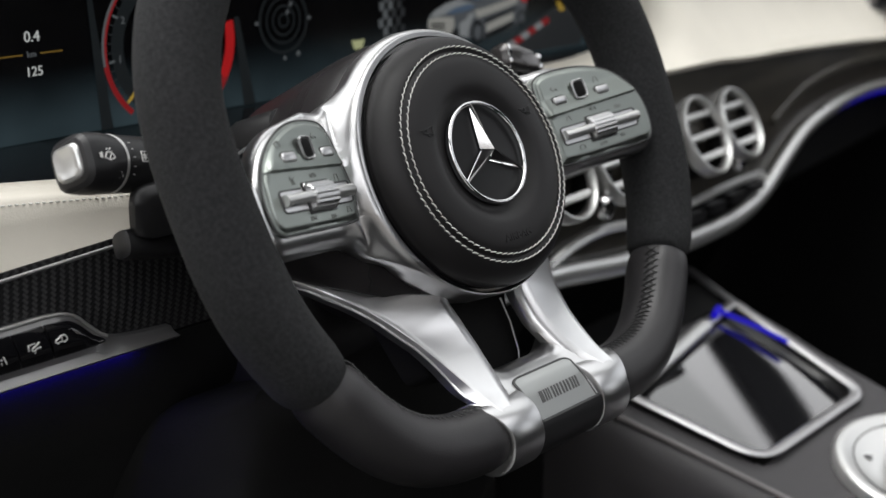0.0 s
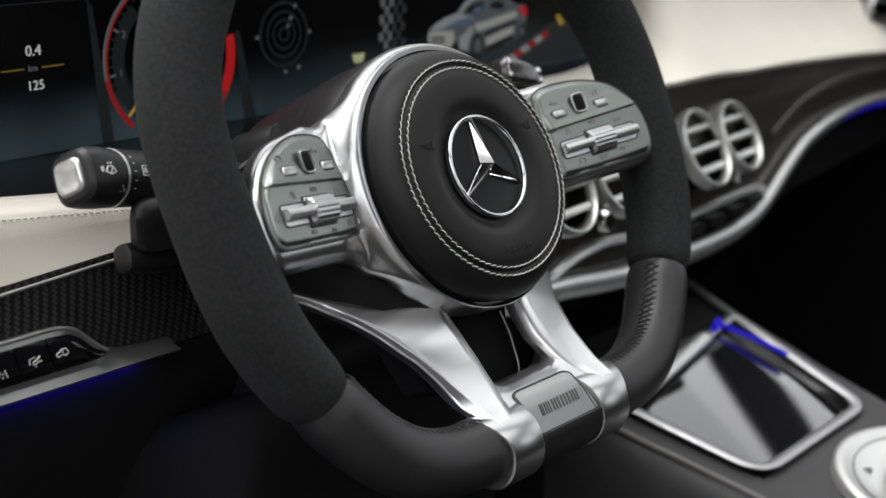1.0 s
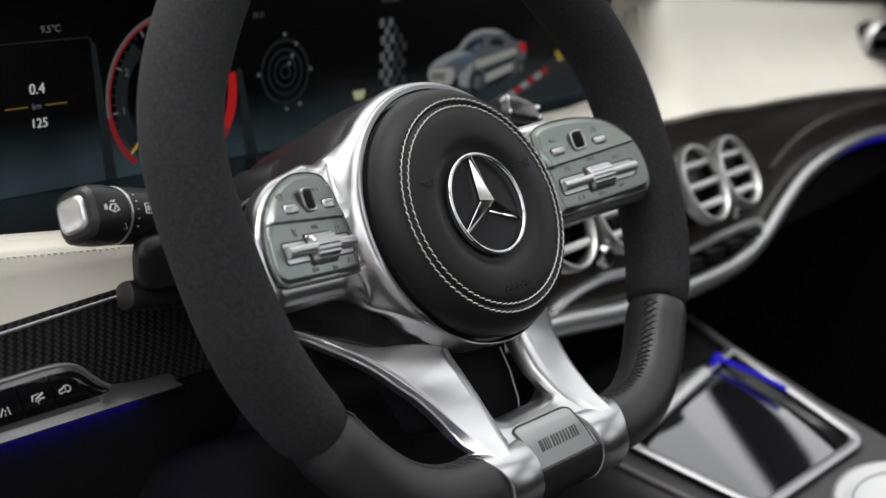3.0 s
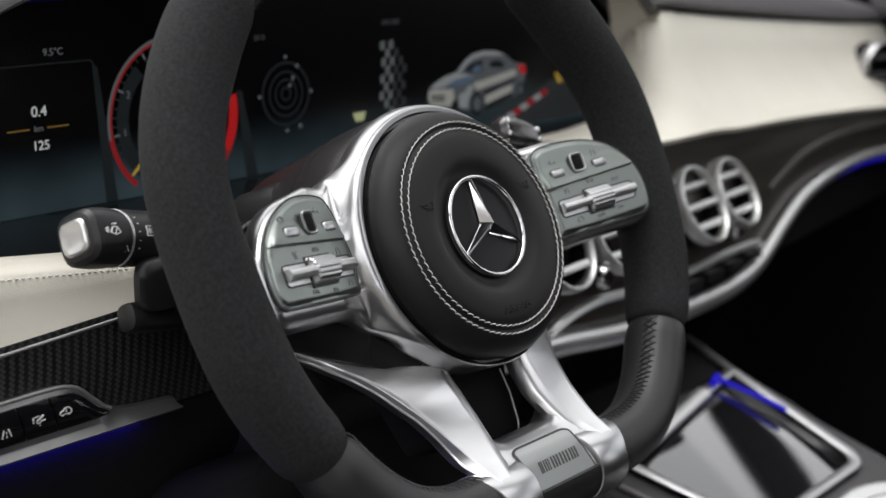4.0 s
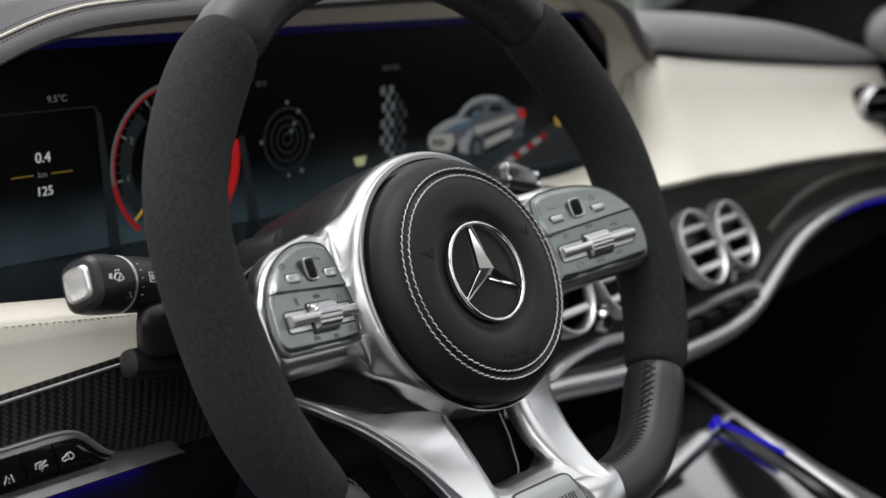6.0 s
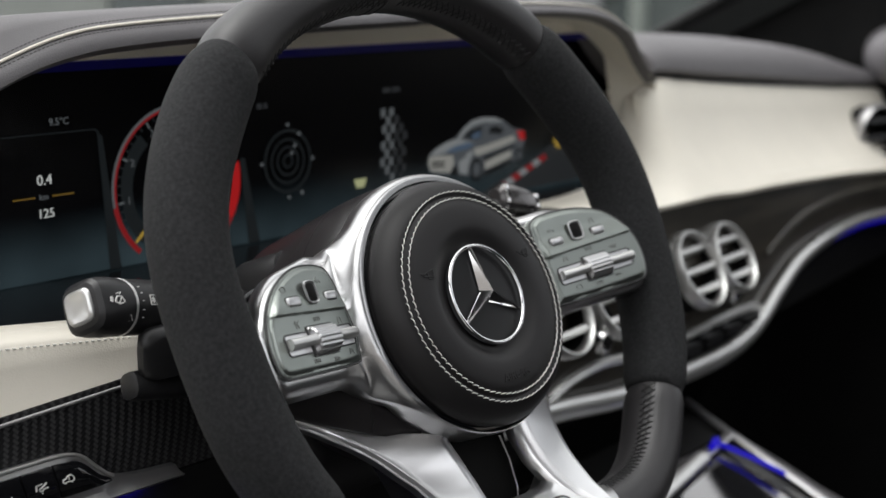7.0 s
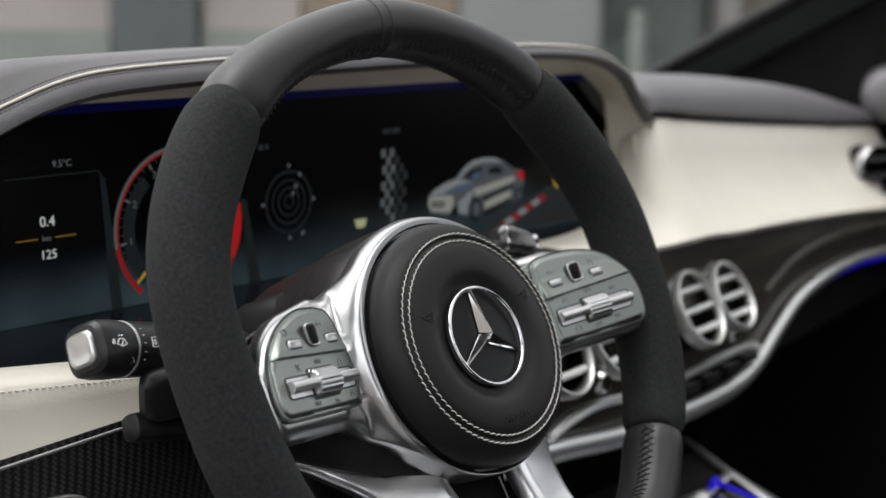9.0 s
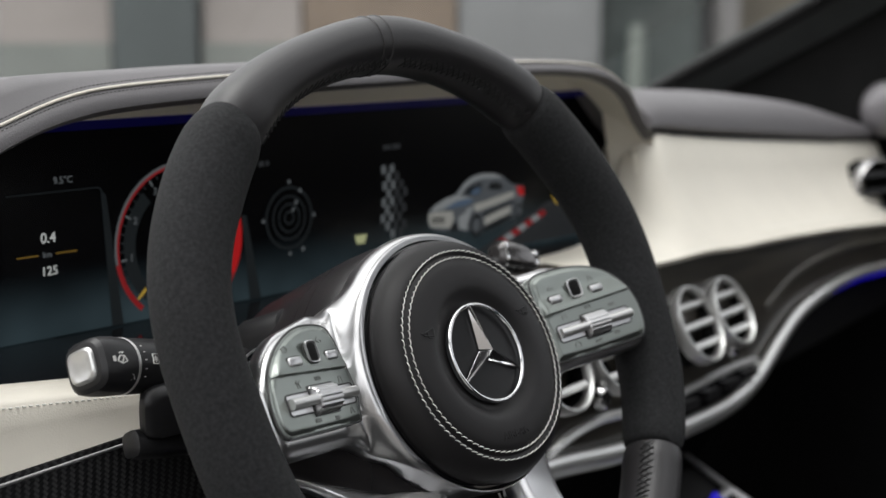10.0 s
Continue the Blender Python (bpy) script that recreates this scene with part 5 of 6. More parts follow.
part("lane_symbol", mark([(-2.6, -2, -1.2, 2, 0.5), (2.6, -2, 1.2, 2, 0.5), (0, -2, 0, -0.8, 0.4), (0, 0, 0, 0.9, 0.4)], on_pod(-0.2285, 0.8415)), PRINT, pod, "printed white symbol", smooth=False)
part("stalk_symbol", mark([(-3.4, 1.6, -2.9, 1.6, 0.5), (-2.4, 1.7, -1.9, 1.7, 0.5), (-1.4, 1.9, -0.9, 1.9, 0.5), (-0.4, 2.0, 0.1, 2.0, 0.5), (-3.2, -0.9, -3.2, 0.9, 0.5), (-3.6, 0.9, -2.8, 0.9, 0.4), (-3.6, -0.9, -2.8, -0.9, 0.4), (-1.2, -0.2, 0.6, 0.5, 0.7), (0.6, 0.5, 2.6, 2.0, 0.7), (-1.2, -0.2, -1.4, -1.4, 0.6), (-1.4, -1.4, 0.2, -1.7, 0.6), (0.2, -1.7, 1.0, -0.6, 0.6), (0.8, -0.8, 3.4, -0.6, 0.7), (0.0, -3.0, 0.2, -2.5, 0.5)], on_pod(-0.2105, 0.8435)), PRINT, pod, "white symbol", smooth=False)
part("car_symbol", mark([(-3.2, -1.2, -3.0, 0.2, 0.5), (-3.0, 0.2, -1.4, 0.6, 0.5), (-1.4, 0.6, -0.4, 1.8, 0.5), (-0.4, 1.8, 1.8, 1.8, 0.5), (1.8, 1.8, 3.2, 0.4, 0.5), (3.2, 0.4, 3.2, -1.2, 0.5), (-3.2, -1.2, -2.5, -1.2, 0.5), (-1.2, -1.2, 1.2, -1.2, 0.5), (2.5, -1.2, 3.2, -1.2, 0.5), (-2.4, -1.6, -1.3, -1.6, 0.9), (1.3, -1.6, 2.4, -1.6, 0.9), (0.2, 1.2, 0.4, -0.4, 0.5)], on_pod(-0.1955, 0.8438)), PRINT, pod, "printed white symbol", smooth=False)
part("pod_light", tube([Vector((x, 0.1128, 0.8243)) for x in np.linspace(-0.36, -0.146, 12)], 0.0009, 8), BLUE_LAMP, pod, "blue ambient light strip")
# knee panels under the strips
rows = [[Vector((x, y, z)) for x in np.linspace(-0.38, 0.225, 14)] for y, z in ((0.1160, 0.8250), (0.1165, 0.815), (0.122, 0.79), (0.165, 0.70), (0.21, 0.58), (0.30, 0.45), (0.55, 0.36))]
part("knee_panel", sheet(rows, (0, 0.01, 0)), DARK, dash, "black knee panel")
rows = [[Vector((x, y + 0.13 * (x - 0.2), z)) for x in np.linspace(0.16, 1.16, 14)] for y, z in ((0.125, 0.80), (0.135, 0.745), (0.22, 0.70), (0.34, 0.60), (0.50, 0.36))]
part("glove_panel", sheet(rows, (0, 0.01, 0)), DARK, dash, "black underside of the dashboard")

# ---- displays ----
screen = thing("instrument_display", (0.14, 0.262, 0.905), "wide black instrument and media display showing lit graphics", "display")
SY = 0.2600
glass = rounded([(-0.20, SY, 0.906), (0.486, SY, 0.906), (0.486, SY, 1.0325), (-0.20, SY, 1.0325)], [0.004, 0.02, 0.02, 0.02], 6)
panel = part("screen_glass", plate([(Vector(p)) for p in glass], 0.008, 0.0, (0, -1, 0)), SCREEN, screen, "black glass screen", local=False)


def at_screen(x, z, lift=0.0008):
    return Matrix.Translation((x, SY - lift, z)) @ pose(0, 0, 0, 90)


def flat_shape(points, mat, name, label="", lift=0.0008):
    ring = [Vector((x, SY - lift, z)) for x, z in points]
    return part(name, plate(ring, 0.0004, 0, (0, -1, 0)), mat, panel, label, smooth=False)


def arc(name, cx, cz, r0, r1, a0, a1, mat, label="", lift=0.0008, n=40):
    pts = [(cx + r1 * math.sin(a), cz + r1 * math.cos(a)) for a in [radians(a0 + (a1 - a0) * i / n) for i in range(n + 1)]]
    pts += [(cx + r0 * math.sin(a), cz + r0 * math.cos(a)) for a in [radians(a1 + (a0 - a1) * i / n) for i in range(n + 1)]]
    bm = bmesh.new()
    k = n + 1
    v = [bm.verts.new((x, SY - lift, z)) for x, z in pts]
    for i in range(n):
        bm.faces.new((v[i], v[i + 1], v[2 * k - 2 - i], v[2 * k - 1 - i]))
    return part(name, bm, mat, panel, label, smooth=False)


part("trip_distance", words("0.4", 0.0088, at_screen(-0.1005, 0.9672), 0.0002), S_WHITE, panel, "lit white figures")
part("trip_unit", words("km", 0.0052, at_screen(-0.1015, 0.9572), 0.0002), S_GREY, panel, "dim lit letters")
part("trip_total", words("125", 0.0079, at_screen(-0.1005, 0.9470), 0.0002), S_WHITE, panel, "lit white figures")
part("temperature", words("9.5\u00b0C", 0.0060, at_screen(-0.0885, 1.0012), 0.0002), S_GREY, panel, "dim lit figures")
flat_shape([(-0.1225, 0.9569), (-0.1075, 0.9569), (-0.1075, 0.9577), (-0.1225, 0.9577)], S_AMBER, "trip_line", "amber line")
flat_shape([(-0.0955, 0.9569), (-0.0805, 0.9569), (-0.0805, 0.9577), (-0.0955, 0.9577)], S_AMBER, "trip_line", "amber line")
flat_shape([(-0.128, 0.9950), (-0.0630, 0.9950), (-0.0605, 0.9930), (-0.0555, 0.906), (-0.0565, 0.906), (-0.0615, 0.9925), (-0.0635, 0.9942), (-0.128, 0.9942)], S_FAINT, "panel_outline", "dim outline")
# sheen on the display drawn as two faintly glowing flat shapes
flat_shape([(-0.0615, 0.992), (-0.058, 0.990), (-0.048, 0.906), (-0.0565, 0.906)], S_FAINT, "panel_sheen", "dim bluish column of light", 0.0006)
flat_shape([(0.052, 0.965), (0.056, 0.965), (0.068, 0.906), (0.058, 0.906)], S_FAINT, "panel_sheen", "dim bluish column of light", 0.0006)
GX, GZ, GR = 0.0, 0.9530, 0.0520
arc("dial_ring", GX, GZ, GR - 0.0008, GR + 0.0012, -100, 40, S_GREY, "pale ring of the rev counter")
arc("dial_ring", GX, GZ, GR - 0.0024, GR - 0.0006, -140, 40, S_DARK_RED, "red inner ring of the rev counter")
arc("dial_ring", GX, GZ, GR - 0.0016, GR + 0.0012, -140, -100, S_DARK_RED, "red ring of the rev counter")
arc("dial_face", GX, GZ, GR - 0.0150, GR - 0.0060, -138, -40, S_FAINT, "bluish shimmer inside the dial", 0.0006)
arc("dial_red_zone", GX, GZ, GR - 0.0080, GR - 0.0004, 78, 122, S_RED, "bright red zone of the rev counter")
arc("dial_red_zone", GX, GZ, GR - 0.0060, GR, 122, 138, S_DARK_RED, "dark red zone of the rev counter")
for i in range(26):
    a = -132 + i * 6.8
    big = i % 5 == 0
    r0 = GR - (0.0075 if big else 0.0058)
    w = 0.9 if big else 0.45
    arc("dial_tick", GX, GZ, r0, GR - 0.0030, a - w, a + w, S_GREY if big else S_DIM, "", 0.0010, 2)
for k, txt in ((0, "1"), (1, "2"), (2, "3"), (3, "4")):
    a = radians(-98 + 34 * k)
    part("dial_figure", words(txt, 0.0066, at_screen(GX + (GR - 0.0115) * math.sin(a), GZ + (GR - 0.0115) * math.cos(a)), 0.0002), S_GREY, panel, "dim lit figure")
a = radians(-132)
flat_shape([(GX + r * math.sin(a + d), GZ + r * math.cos(a + d)) for r, d in ((0.040, -0.03), (0.049, -0.015), (0.049, 0.015), (0.040, 0.03))], S_YELLOW, "needle", "yellow needle", 0.0012)
RX, RZ = 0.0955, 0.9590
for r0, r1 in ((0.0035, 0.0050), (0.0090, 0.0105), (0.0145, 0.0160), (0.0205, 0.0225)):
    arc("g_meter_ring", RX, RZ, r0, r1, 0, 360, S_FAINT, "dim grey ring of the acceleration display")
for dx, dz, r in ((0.0, 0.0255, 0.0015), (0.0, -0.0255, 0.0015), (0.0235, 0, 0.0015), (-0.0245, 0, 0.0015), (0.0105, 0.0185, 0.0016), (0.0065, 0.0105, 0.0016), (0.0125, -0.0235, 0.0018), (0.0035, 0.0055, 0.0015)):
    arc("g_meter_dot", RX + dx, RZ + dz, 0.0, r, 0, 360, S_GREY, "", 0.0012, 10)
flat_shape([(0.161, 0.9385), (0.174, 0.9385), (0.1715, 0.9320), (0.1635, 0.9320)], glow("lit_olive", (0.62, 0.65, 0.35), 0.2), "menu_marker", "pale yellow marker")
for x0, x1, z in ((0.068, 0.073, 0.999), (0.0745, 0.0775, 0.999), (0.192, 0.2005, 1.0020), (0.202, 0.211, 1.0020)):
    flat_shape([(x0, z - 0.0018), (x1, z - 0.0018), (x1, z + 0.0018), (x0, z + 0.0018)], S_DIM, "menu_text", "unreadable dim lettering")
# chequered flag
for i in range(6):
    for j in range(9):
        if (i + j) % 2:
            continue
        x0, z0 = 0.190 + i * 0.0046 + 0.0012 * math.sin(j * 0.8), 0.9880 - j * 0.0062
        if i > 3 and j < 2 or i < 1 and j > 6:
            continue
        flat_shape([(x0, z0), (x0 + 0.0046, z0 + 0.0010), (x0 + 0.0050, z0 - 0.0052), (x0 + 0.0004, z0 - 0.0062)], S_GREY if i < 3 else S_DIM, "flag_square", "", 0.0010)
# picture of a car, in flat shapes
CARX, CARZ = 0.2425, 0.9290


def car(points):
    return [(CARX + x * 0.001, CARZ + z * 0.001) for x, z in points]


flat_shape(car([(0.9, 17.8), (2.2, 19.9), (9.4, 23.7), (20.6, 27.5), (33.2, 29.7), (43.7, 37.9), (54.3, 42.6), (67.4, 44.0), (82.0, 42.9), (94.4, 39.0), (105.9, 32.1), (121.3, 28.9), (122.7, 22.3), (120.2, 13.7), (117.7, 7.5), (111.3, 4.2), (97.4, 0.9), (67.8, -3.8), (48.6, -1.7), (34.5, 1.0), (16.1, 2.0), (2.6, 5.7), (-0.0, 12.0)]), S_SHADE, "car_picture", "silver saloon drawn on the screen", 0.0008)
flat_shape(car([(2.2, 19.9), (9.4, 23.7), (20.6, 27.5), (33.2, 29.7), (54.4, 25.0), (43.7, 22.6), (29.8, 20.6), (20.6, 19.6), (9.4, 18.7)]), S_SILVER, "car_picture_bonnet", "", 0.001)
flat_shape(car([(19.5, 20.1), (32.1, 23.7), (48.4, 25.6), (56.8, 22.6), (46.1, 20.1), (32.1, 19.2)]), S_STEEL, "car_picture_bonnet", "", 0.0012)
flat_shape(car([(0.9, 17.8), (9.3, 18.2), (29.8, 16.7), (31.0, 10.2), (26.4, 3.4), (3.7, 6.6), (0.4, 11.9)]), S_FLANK, "car_picture_front", "", 0.001)
flat_shape(car([(3.8, 14.2), (19.5, 13.1), (19.5, 11.4), (3.8, 12.5)]), S_BLACK, "car_picture_grille", "", 0.0012)
flat_shape(car([(4.0, 11.2), (19.5, 10.2), (19.3, 8.4), (4.2, 9.6)]), S_BLACK, "car_picture_grille", "", 0.0012)
flat_shape(car([(26.4, 3.4), (32.1, 7.8), (34.9, 6.7), (36.3, 0.8), (27.5, 1.1)]), S_BLACK, "car_picture_grille", "", 0.0012)
flat_shape(car([(32.1, 15.9), (41.4, 17.2), (46.6, 14.7), (37.2, 11.4), (32.1, 12.7)]), S_SHADE, "car_picture_headlamp", "", 0.0012)
flat_shape(car([(37.2, 10.8), (49.7, 17.8), (56.1, 18.1), (52.1, 12.6), (48.1, 5.3), (47.1, -0.4), (37.3, 1.9)]), S_SILVER, "car_picture_wing", "", 0.001)
flat_shape(car([(34.9, 29.9), (43.7, 37.6), (54.3, 42.5), (67.4, 43.9), (82.0, 42.7), (94.4, 38.9), (84.5, 38.8), (67.4, 40.2), (54.3, 38.5), (44.9, 34.0), (39.0, 29.2)]), S_SILVER, "car_picture_roof", "", 0.001)
flat_shape(car([(43.7, 30.0), (50.3, 34.6), (65.5, 36.9), (64.6, 27.4), (54.4, 26.8)]), S_BLACK, "car_picture_glass", "", 0.0012)
flat_shape(car([(50.8, 29.6), (57.9, 32.8), (63.6, 33.1), (63.2, 27.9), (55.1, 27.4)]), S_STEEL, "car_picture_glass", "", 0.0013)
flat_shape(car([(74.3, 30.6), (76.2, 34.8), (84.6, 35.9), (94.0, 31.7), (89.6, 28.3)]), S_BLACK, "car_picture_glass", "", 0.0012)
flat_shape(car([(55.6, 19.7), (67.6, 20.7), (87.2, 23.5), (107.2, 26.1), (110.3, 21.4), (92.2, 18.0), (72.5, 15.2), (58.5, 13.2)]), S_FLANK, "car_picture_flank", "", 0.001)
flat_shape(car([(67.6, 11.7), (87.2, 15.0), (108.6, 18.3), (107.9, 15.9), (87.3, 12.2), (68.2, 8.2)]), S_BLACK, "car_picture_crease", "", 0.0012)
flat_shape(car([(69.6, 7.4), (87.3, 11.2), (104.3, 14.0), (103.6, 8.0), (87.4, 4.6), (70.2, 1.1)]), S_FLANK, "car_picture_door", "", 0.001)
flat_shape(car([(67.7, -0.2), (104.4, 7.3), (105.5, 3.7), (87.4, -0.8), (68.3, -4.3)]), S_BLACK, "car_picture_sill", "", 0.0012)
flat_shape(car([(111.8, 29.5), (121.0, 28.4), (122.2, 21.6), (116.0, 21.2)]), S_RED, "car_picture_lamp", "", 0.0012)
for x, z, rx, rz in ((58.6, 2.4, 7.7, 9.6), (114.6, 8.7, 5.2, 6.4)):
    for k, mat, up in ((1.0, S_BLACK, 0.0014), (0.62, S_SHADE, 0.0016)):
        flat_shape(car([(x + rx * k * math.cos(a), z + rz * k * math.sin(a)) for a in [2 * math.pi * i / 18 for i in range(18)]]), mat, "car_picture_wheel", "", up)
flat_shape([(0.30, 0.908), (0.44, 0.908), (0.46, 0.94), (0.40, 0.942)], S_DIM, "track_picture", "dim grey track", 0.0007)
for i in range(7):
    (xa, za), (xb, zb), (xc, zc), (xd, zd) = (0.3276, 0.9143), (0.3351, 0.9105), (0.3960, 0.9313), (0.3924, 0.9353)
    u, v = i / 7, (i + 1) / 7
    flat_shape([(xa + (xd - xa) * u, za + (zd - za) * u), (xb + (xc - xb) * u, zb + (zc - zb) * u), (xb + (xc - xb) * v, zb + (zc - zb) * v), (xa + (xd - xa) * v, za + (zd - za) * v)], S_DARK_RED if i % 2 == 0 else S_SILVER, "kerb_picture", "", 0.0012)
flat_shape([(0.4045, 0.9480), (0.4095, 0.9465), (0.4165, 0.9390), (0.4100, 0.9385)], S_YELLOW, "track_mark", "", 0.0012)

# ---- air vents ----


def air_vent(at, r, label, yaw, lean=90, slats=None, rim=None):
    """A round vent turned from metal, its slats and a dark throat."""
    v = thing("air_vent", at, label, "air vent", "round vents in the dashboard", turn=(lean, 0, yaw))
    ring = [(r - 0.0036, -0.0100), (r - 0.0010, -0.0100), (r, -0.004), (r - 0.0002, 0.0008), (r - 0.0010, 0.0024), (r - 0.0022, 0.0026), (r - 0.0034, 0.0012), (r - 0.0038, -0.003)]
    rings = [[Vector((q * math.cos(2 * math.pi * j / 56), q * math.sin(2 * math.pi * j / 56), z)) for j in range(56)] for q, z in ring]
    part("vent_ring", loft(rings, closed=True), rim or BRIGHT, v, "satin silver ring", local=True, sharp=0.9)
    rings = [[Vector((q * math.cos(2 * math.pi * j / 40), q * math.sin(2 * math.pi * j / 40), z)) for j in range(40)] for q, z in ((r - 0.0060, -0.003), (r - 0.0060, -0.030), (r - 0.0050, -0.030), (r - 0.0050, -0.006))]
    part("throat", loft(rings, closed=True), DARK, v, "black throat", local=True)
    part("throat_back", lathe([(r - 0.007, -0.0305), (r - 0.007, -0.0290)], n=40), DARK, v, local=True)
    for k in (-0.50, 0, 0.50):
        h = math.sqrt(max(0, (r - 0.0058) ** 2 - (k * r) ** 2))
        bm = bmesh.new()
        rings = [[Vector((x, k * r + dy, z)) for dy, z in ((-0.0026, -0.0012), (-0.0008, 0.0002), (0.0022, -0.0010), (0.0030, -0.0045), (0.0026, -0.012), (-0.0026, -0.012), (-0.0032, -0.0045))] for x in np.linspace(-h, h, 5)]
        part("slat", loft(rings, bm=bm), slats or BRIGHT, v, "black slat" if slats else "silver slat", local=True)
    bm = bmesh.new()
    box(bm, (-0.0015, -(r - 0.008), -0.020), (0.0015, r - 0.008, -0.012))
    part("vane", bm, DARK, v, local=True)
    return v


for x, z, r in ((0.1941, 0.8601, 0.034), (0.2782, 0.8545, 0.033), (0.4316, 0.8470, 0.034), (0.5038, 0.8455, 0.032)):
    air_vent((x, yd(x) - 0.014, z), r, "round silver air vent in the dark veneer", 6, 62)
air_vent((1.026, 0.2380, 0.8945), 0.041, "round silver air vent with black slats in the cream panel", -14, 90, BLACK_PLASTIC, TRAY_TRIM)
for x, z in ((0.2515, 0.8255), (0.5017, 0.8141)):
    k = thing("vent_knob", (x, yd(x) - 0.006, z), "small chrome knob between two air vents", "knob", "chrome knobs between the vents", turn=(90, 0, 7.7))
    part("knob_body", lathe([(0.004, -0.01), (0.0045, 0.0), (0.0085, 0.004), (0.0100, 0.009), (0.0085, 0.0135), (0.004, 0.0155)], n=24), CHROME, k, local=True)

# ---- centre console ----
console = thing("centre_console", (0.36, 0.0, 0.55), "centre console in dark grey leather with a gloss black lidded tray", "console")


def cz(y):
    return 0.667 + 0.2083 * (y + 0.03)


TRAY = [(0.2575, -0.0345), (0.4240, -0.0285), (0.4400, 0.112), (0.2505, 0.077)]
WELL = [(0.2575, -0.0345), (0.4190, -0.0315), (0.4690, 0.112), (0.2505, 0.077)]
ring = [Vector((p.x, p.y, cz(p.y))) for p in rounded([(x, y, 0) for x, y in WELL], [0.022, 0.018, 0.004, 0.012], 7)]
CROSS = [(0.205, -0.16), (0.208, -0.040), (0.212, -0.014), (0.220, -0.0035), (0.228, -0.0005), (0.25, 0), (0.36, 0.0015), (0.472, 0), (0.480, -0.002), (0.486, -0.012), (0.490, -0.16)]
xs = [0.205, 0.208, 0.212, 0.216, 0.220, 0.224, 0.228, 0.238] + [0.246 + 0.0025 * i for i in range(93)] + [0.478, 0.480, 0.483, 0.486, 0.488, 0.490]
ys = [-0.75, -0.4, -0.2, -0.1, -0.06] + [-0.045 + 0.0025 * i for i in range(67)] + [0.14, 0.16]


def in_tray(x, y):
    """Whether a point lies in the well of the tray."""
    return all((q[0] - p[0]) * (y - p[1]) - (q[1] - p[1]) * (x - p[0]) > 0 for p, q in zip(WELL, WELL[1:] + WELL[:1]))


def flare(x, y):
    """The console widens towards the dashboard on the passenger's side."""
    return x + ramp(x, 0.415, 0.474) * float(np.interp(y, (-0.04, 0.024, 0.063, 0.11), (-0.026, -0.016, -0.004, 0.006)))


# the far end is coloured black to stand for shade under the dashboard
for name, near, mat, label in (("console_body", True, GREY_LEATHER, "dark grey leather console top"), ("console_front", False, DARK, "console top beyond the tray, blackened for the dashboard's shade")):
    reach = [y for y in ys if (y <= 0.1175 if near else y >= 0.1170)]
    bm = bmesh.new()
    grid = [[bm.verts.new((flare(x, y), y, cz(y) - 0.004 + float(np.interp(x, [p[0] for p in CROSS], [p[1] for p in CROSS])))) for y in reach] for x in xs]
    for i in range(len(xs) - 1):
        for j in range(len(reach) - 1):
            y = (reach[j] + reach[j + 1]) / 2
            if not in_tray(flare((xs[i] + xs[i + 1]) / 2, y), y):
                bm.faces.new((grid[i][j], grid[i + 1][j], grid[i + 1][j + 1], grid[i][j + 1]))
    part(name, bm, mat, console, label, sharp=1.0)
part("console_seam", tube(spline([(0.2235, 0.10, cz(0.10) - 0.0035), (0.224, 0.062, cz(0.062) - 0.003), (0.229, 0.0, cz(0) - 0.003), (0.234, -0.069, cz(-0.069) - 0.003), (0.238, -0.20, cz(-0.2) - 0.003)], 30), 0.0022, 8), material("grey_piping", (0.16, 0.15, 0.15), 0.6, grain=0.3, scale=900), console, "grey piping along the console edge")
part("tray_frame", tube([p + Vector((0, 0, 0.0010)) for p in ring], 0.0017, 14, True, flat=3.0), TRAY_TRIM, console, "bright metal frame round the tray")
rows = []
for v in np.linspace(0.005, 0.995, 49):
    row = []
    for u in np.linspace(0.005, 0.995, 49):
        p = Vector((*TRAY[0], 0)).lerp(Vector((*TRAY[1], 0)), u).lerp(Vector((*TRAY[3], 0)).lerp(Vector((*TRAY[2], 0)), u), v)
        row.append(Vector((p.x, p.y, cz(p.y) - 0.0085 + 0.09 * (p.y - 0.035) + (0.026 - 0.32 * (p.y - 0.035)) * (p.x - 0.34) - 0.0012 * (abs(2 * u - 1) ** 16 + abs(2 * v - 1) ** 16))))
    rows.append(row)
part("tray_lid", sheet(rows, (0, 0, -0.004)), LACQUER, console, "gloss black sliding lid")
strip = [[Vector((TRAY[1][0] + (TRAY[2][0] - TRAY[1][0]) * t - 0.003, TRAY[1][1] + (TRAY[2][1] - TRAY[1][1]) * t, 0)).lerp(Vector((WELL[1][0] + (WELL[2][0] - WELL[1][0]) * t, WELL[1][1] + (WELL[2][1] - WELL[1][1]) * t, 0)), u) for t in np.linspace(0.0, 1.0, 12)] for u in (0, 0.5, 1)]
part("tray_side", sheet([[Vector((p.x, p.y, cz(p.y) - 0.0085 + 0.006 * i / 2)) for p in r] for i, r in enumerate(strip)], (0, 0, -0.004)), BLACK_PLASTIC, console, "dark strip beside the lid")
part("tray_wall", loft([[p + Vector((0, 0, d)) for p in ring] for d in (0.0, -0.016)], caps=False), DARK, console)
part("tray_end_bar", tube([Vector((x, y, cz(y) + 0.0030)) for x, y in ((0.258, 0.0725), (0.33, 0.0860), (0.405, 0.1000))], 0.0026, 14, flat=2.4, up=Vector((0.1, -0.45, 1))), BRIGHT, console, "broad bright bar at the far end of the tray")
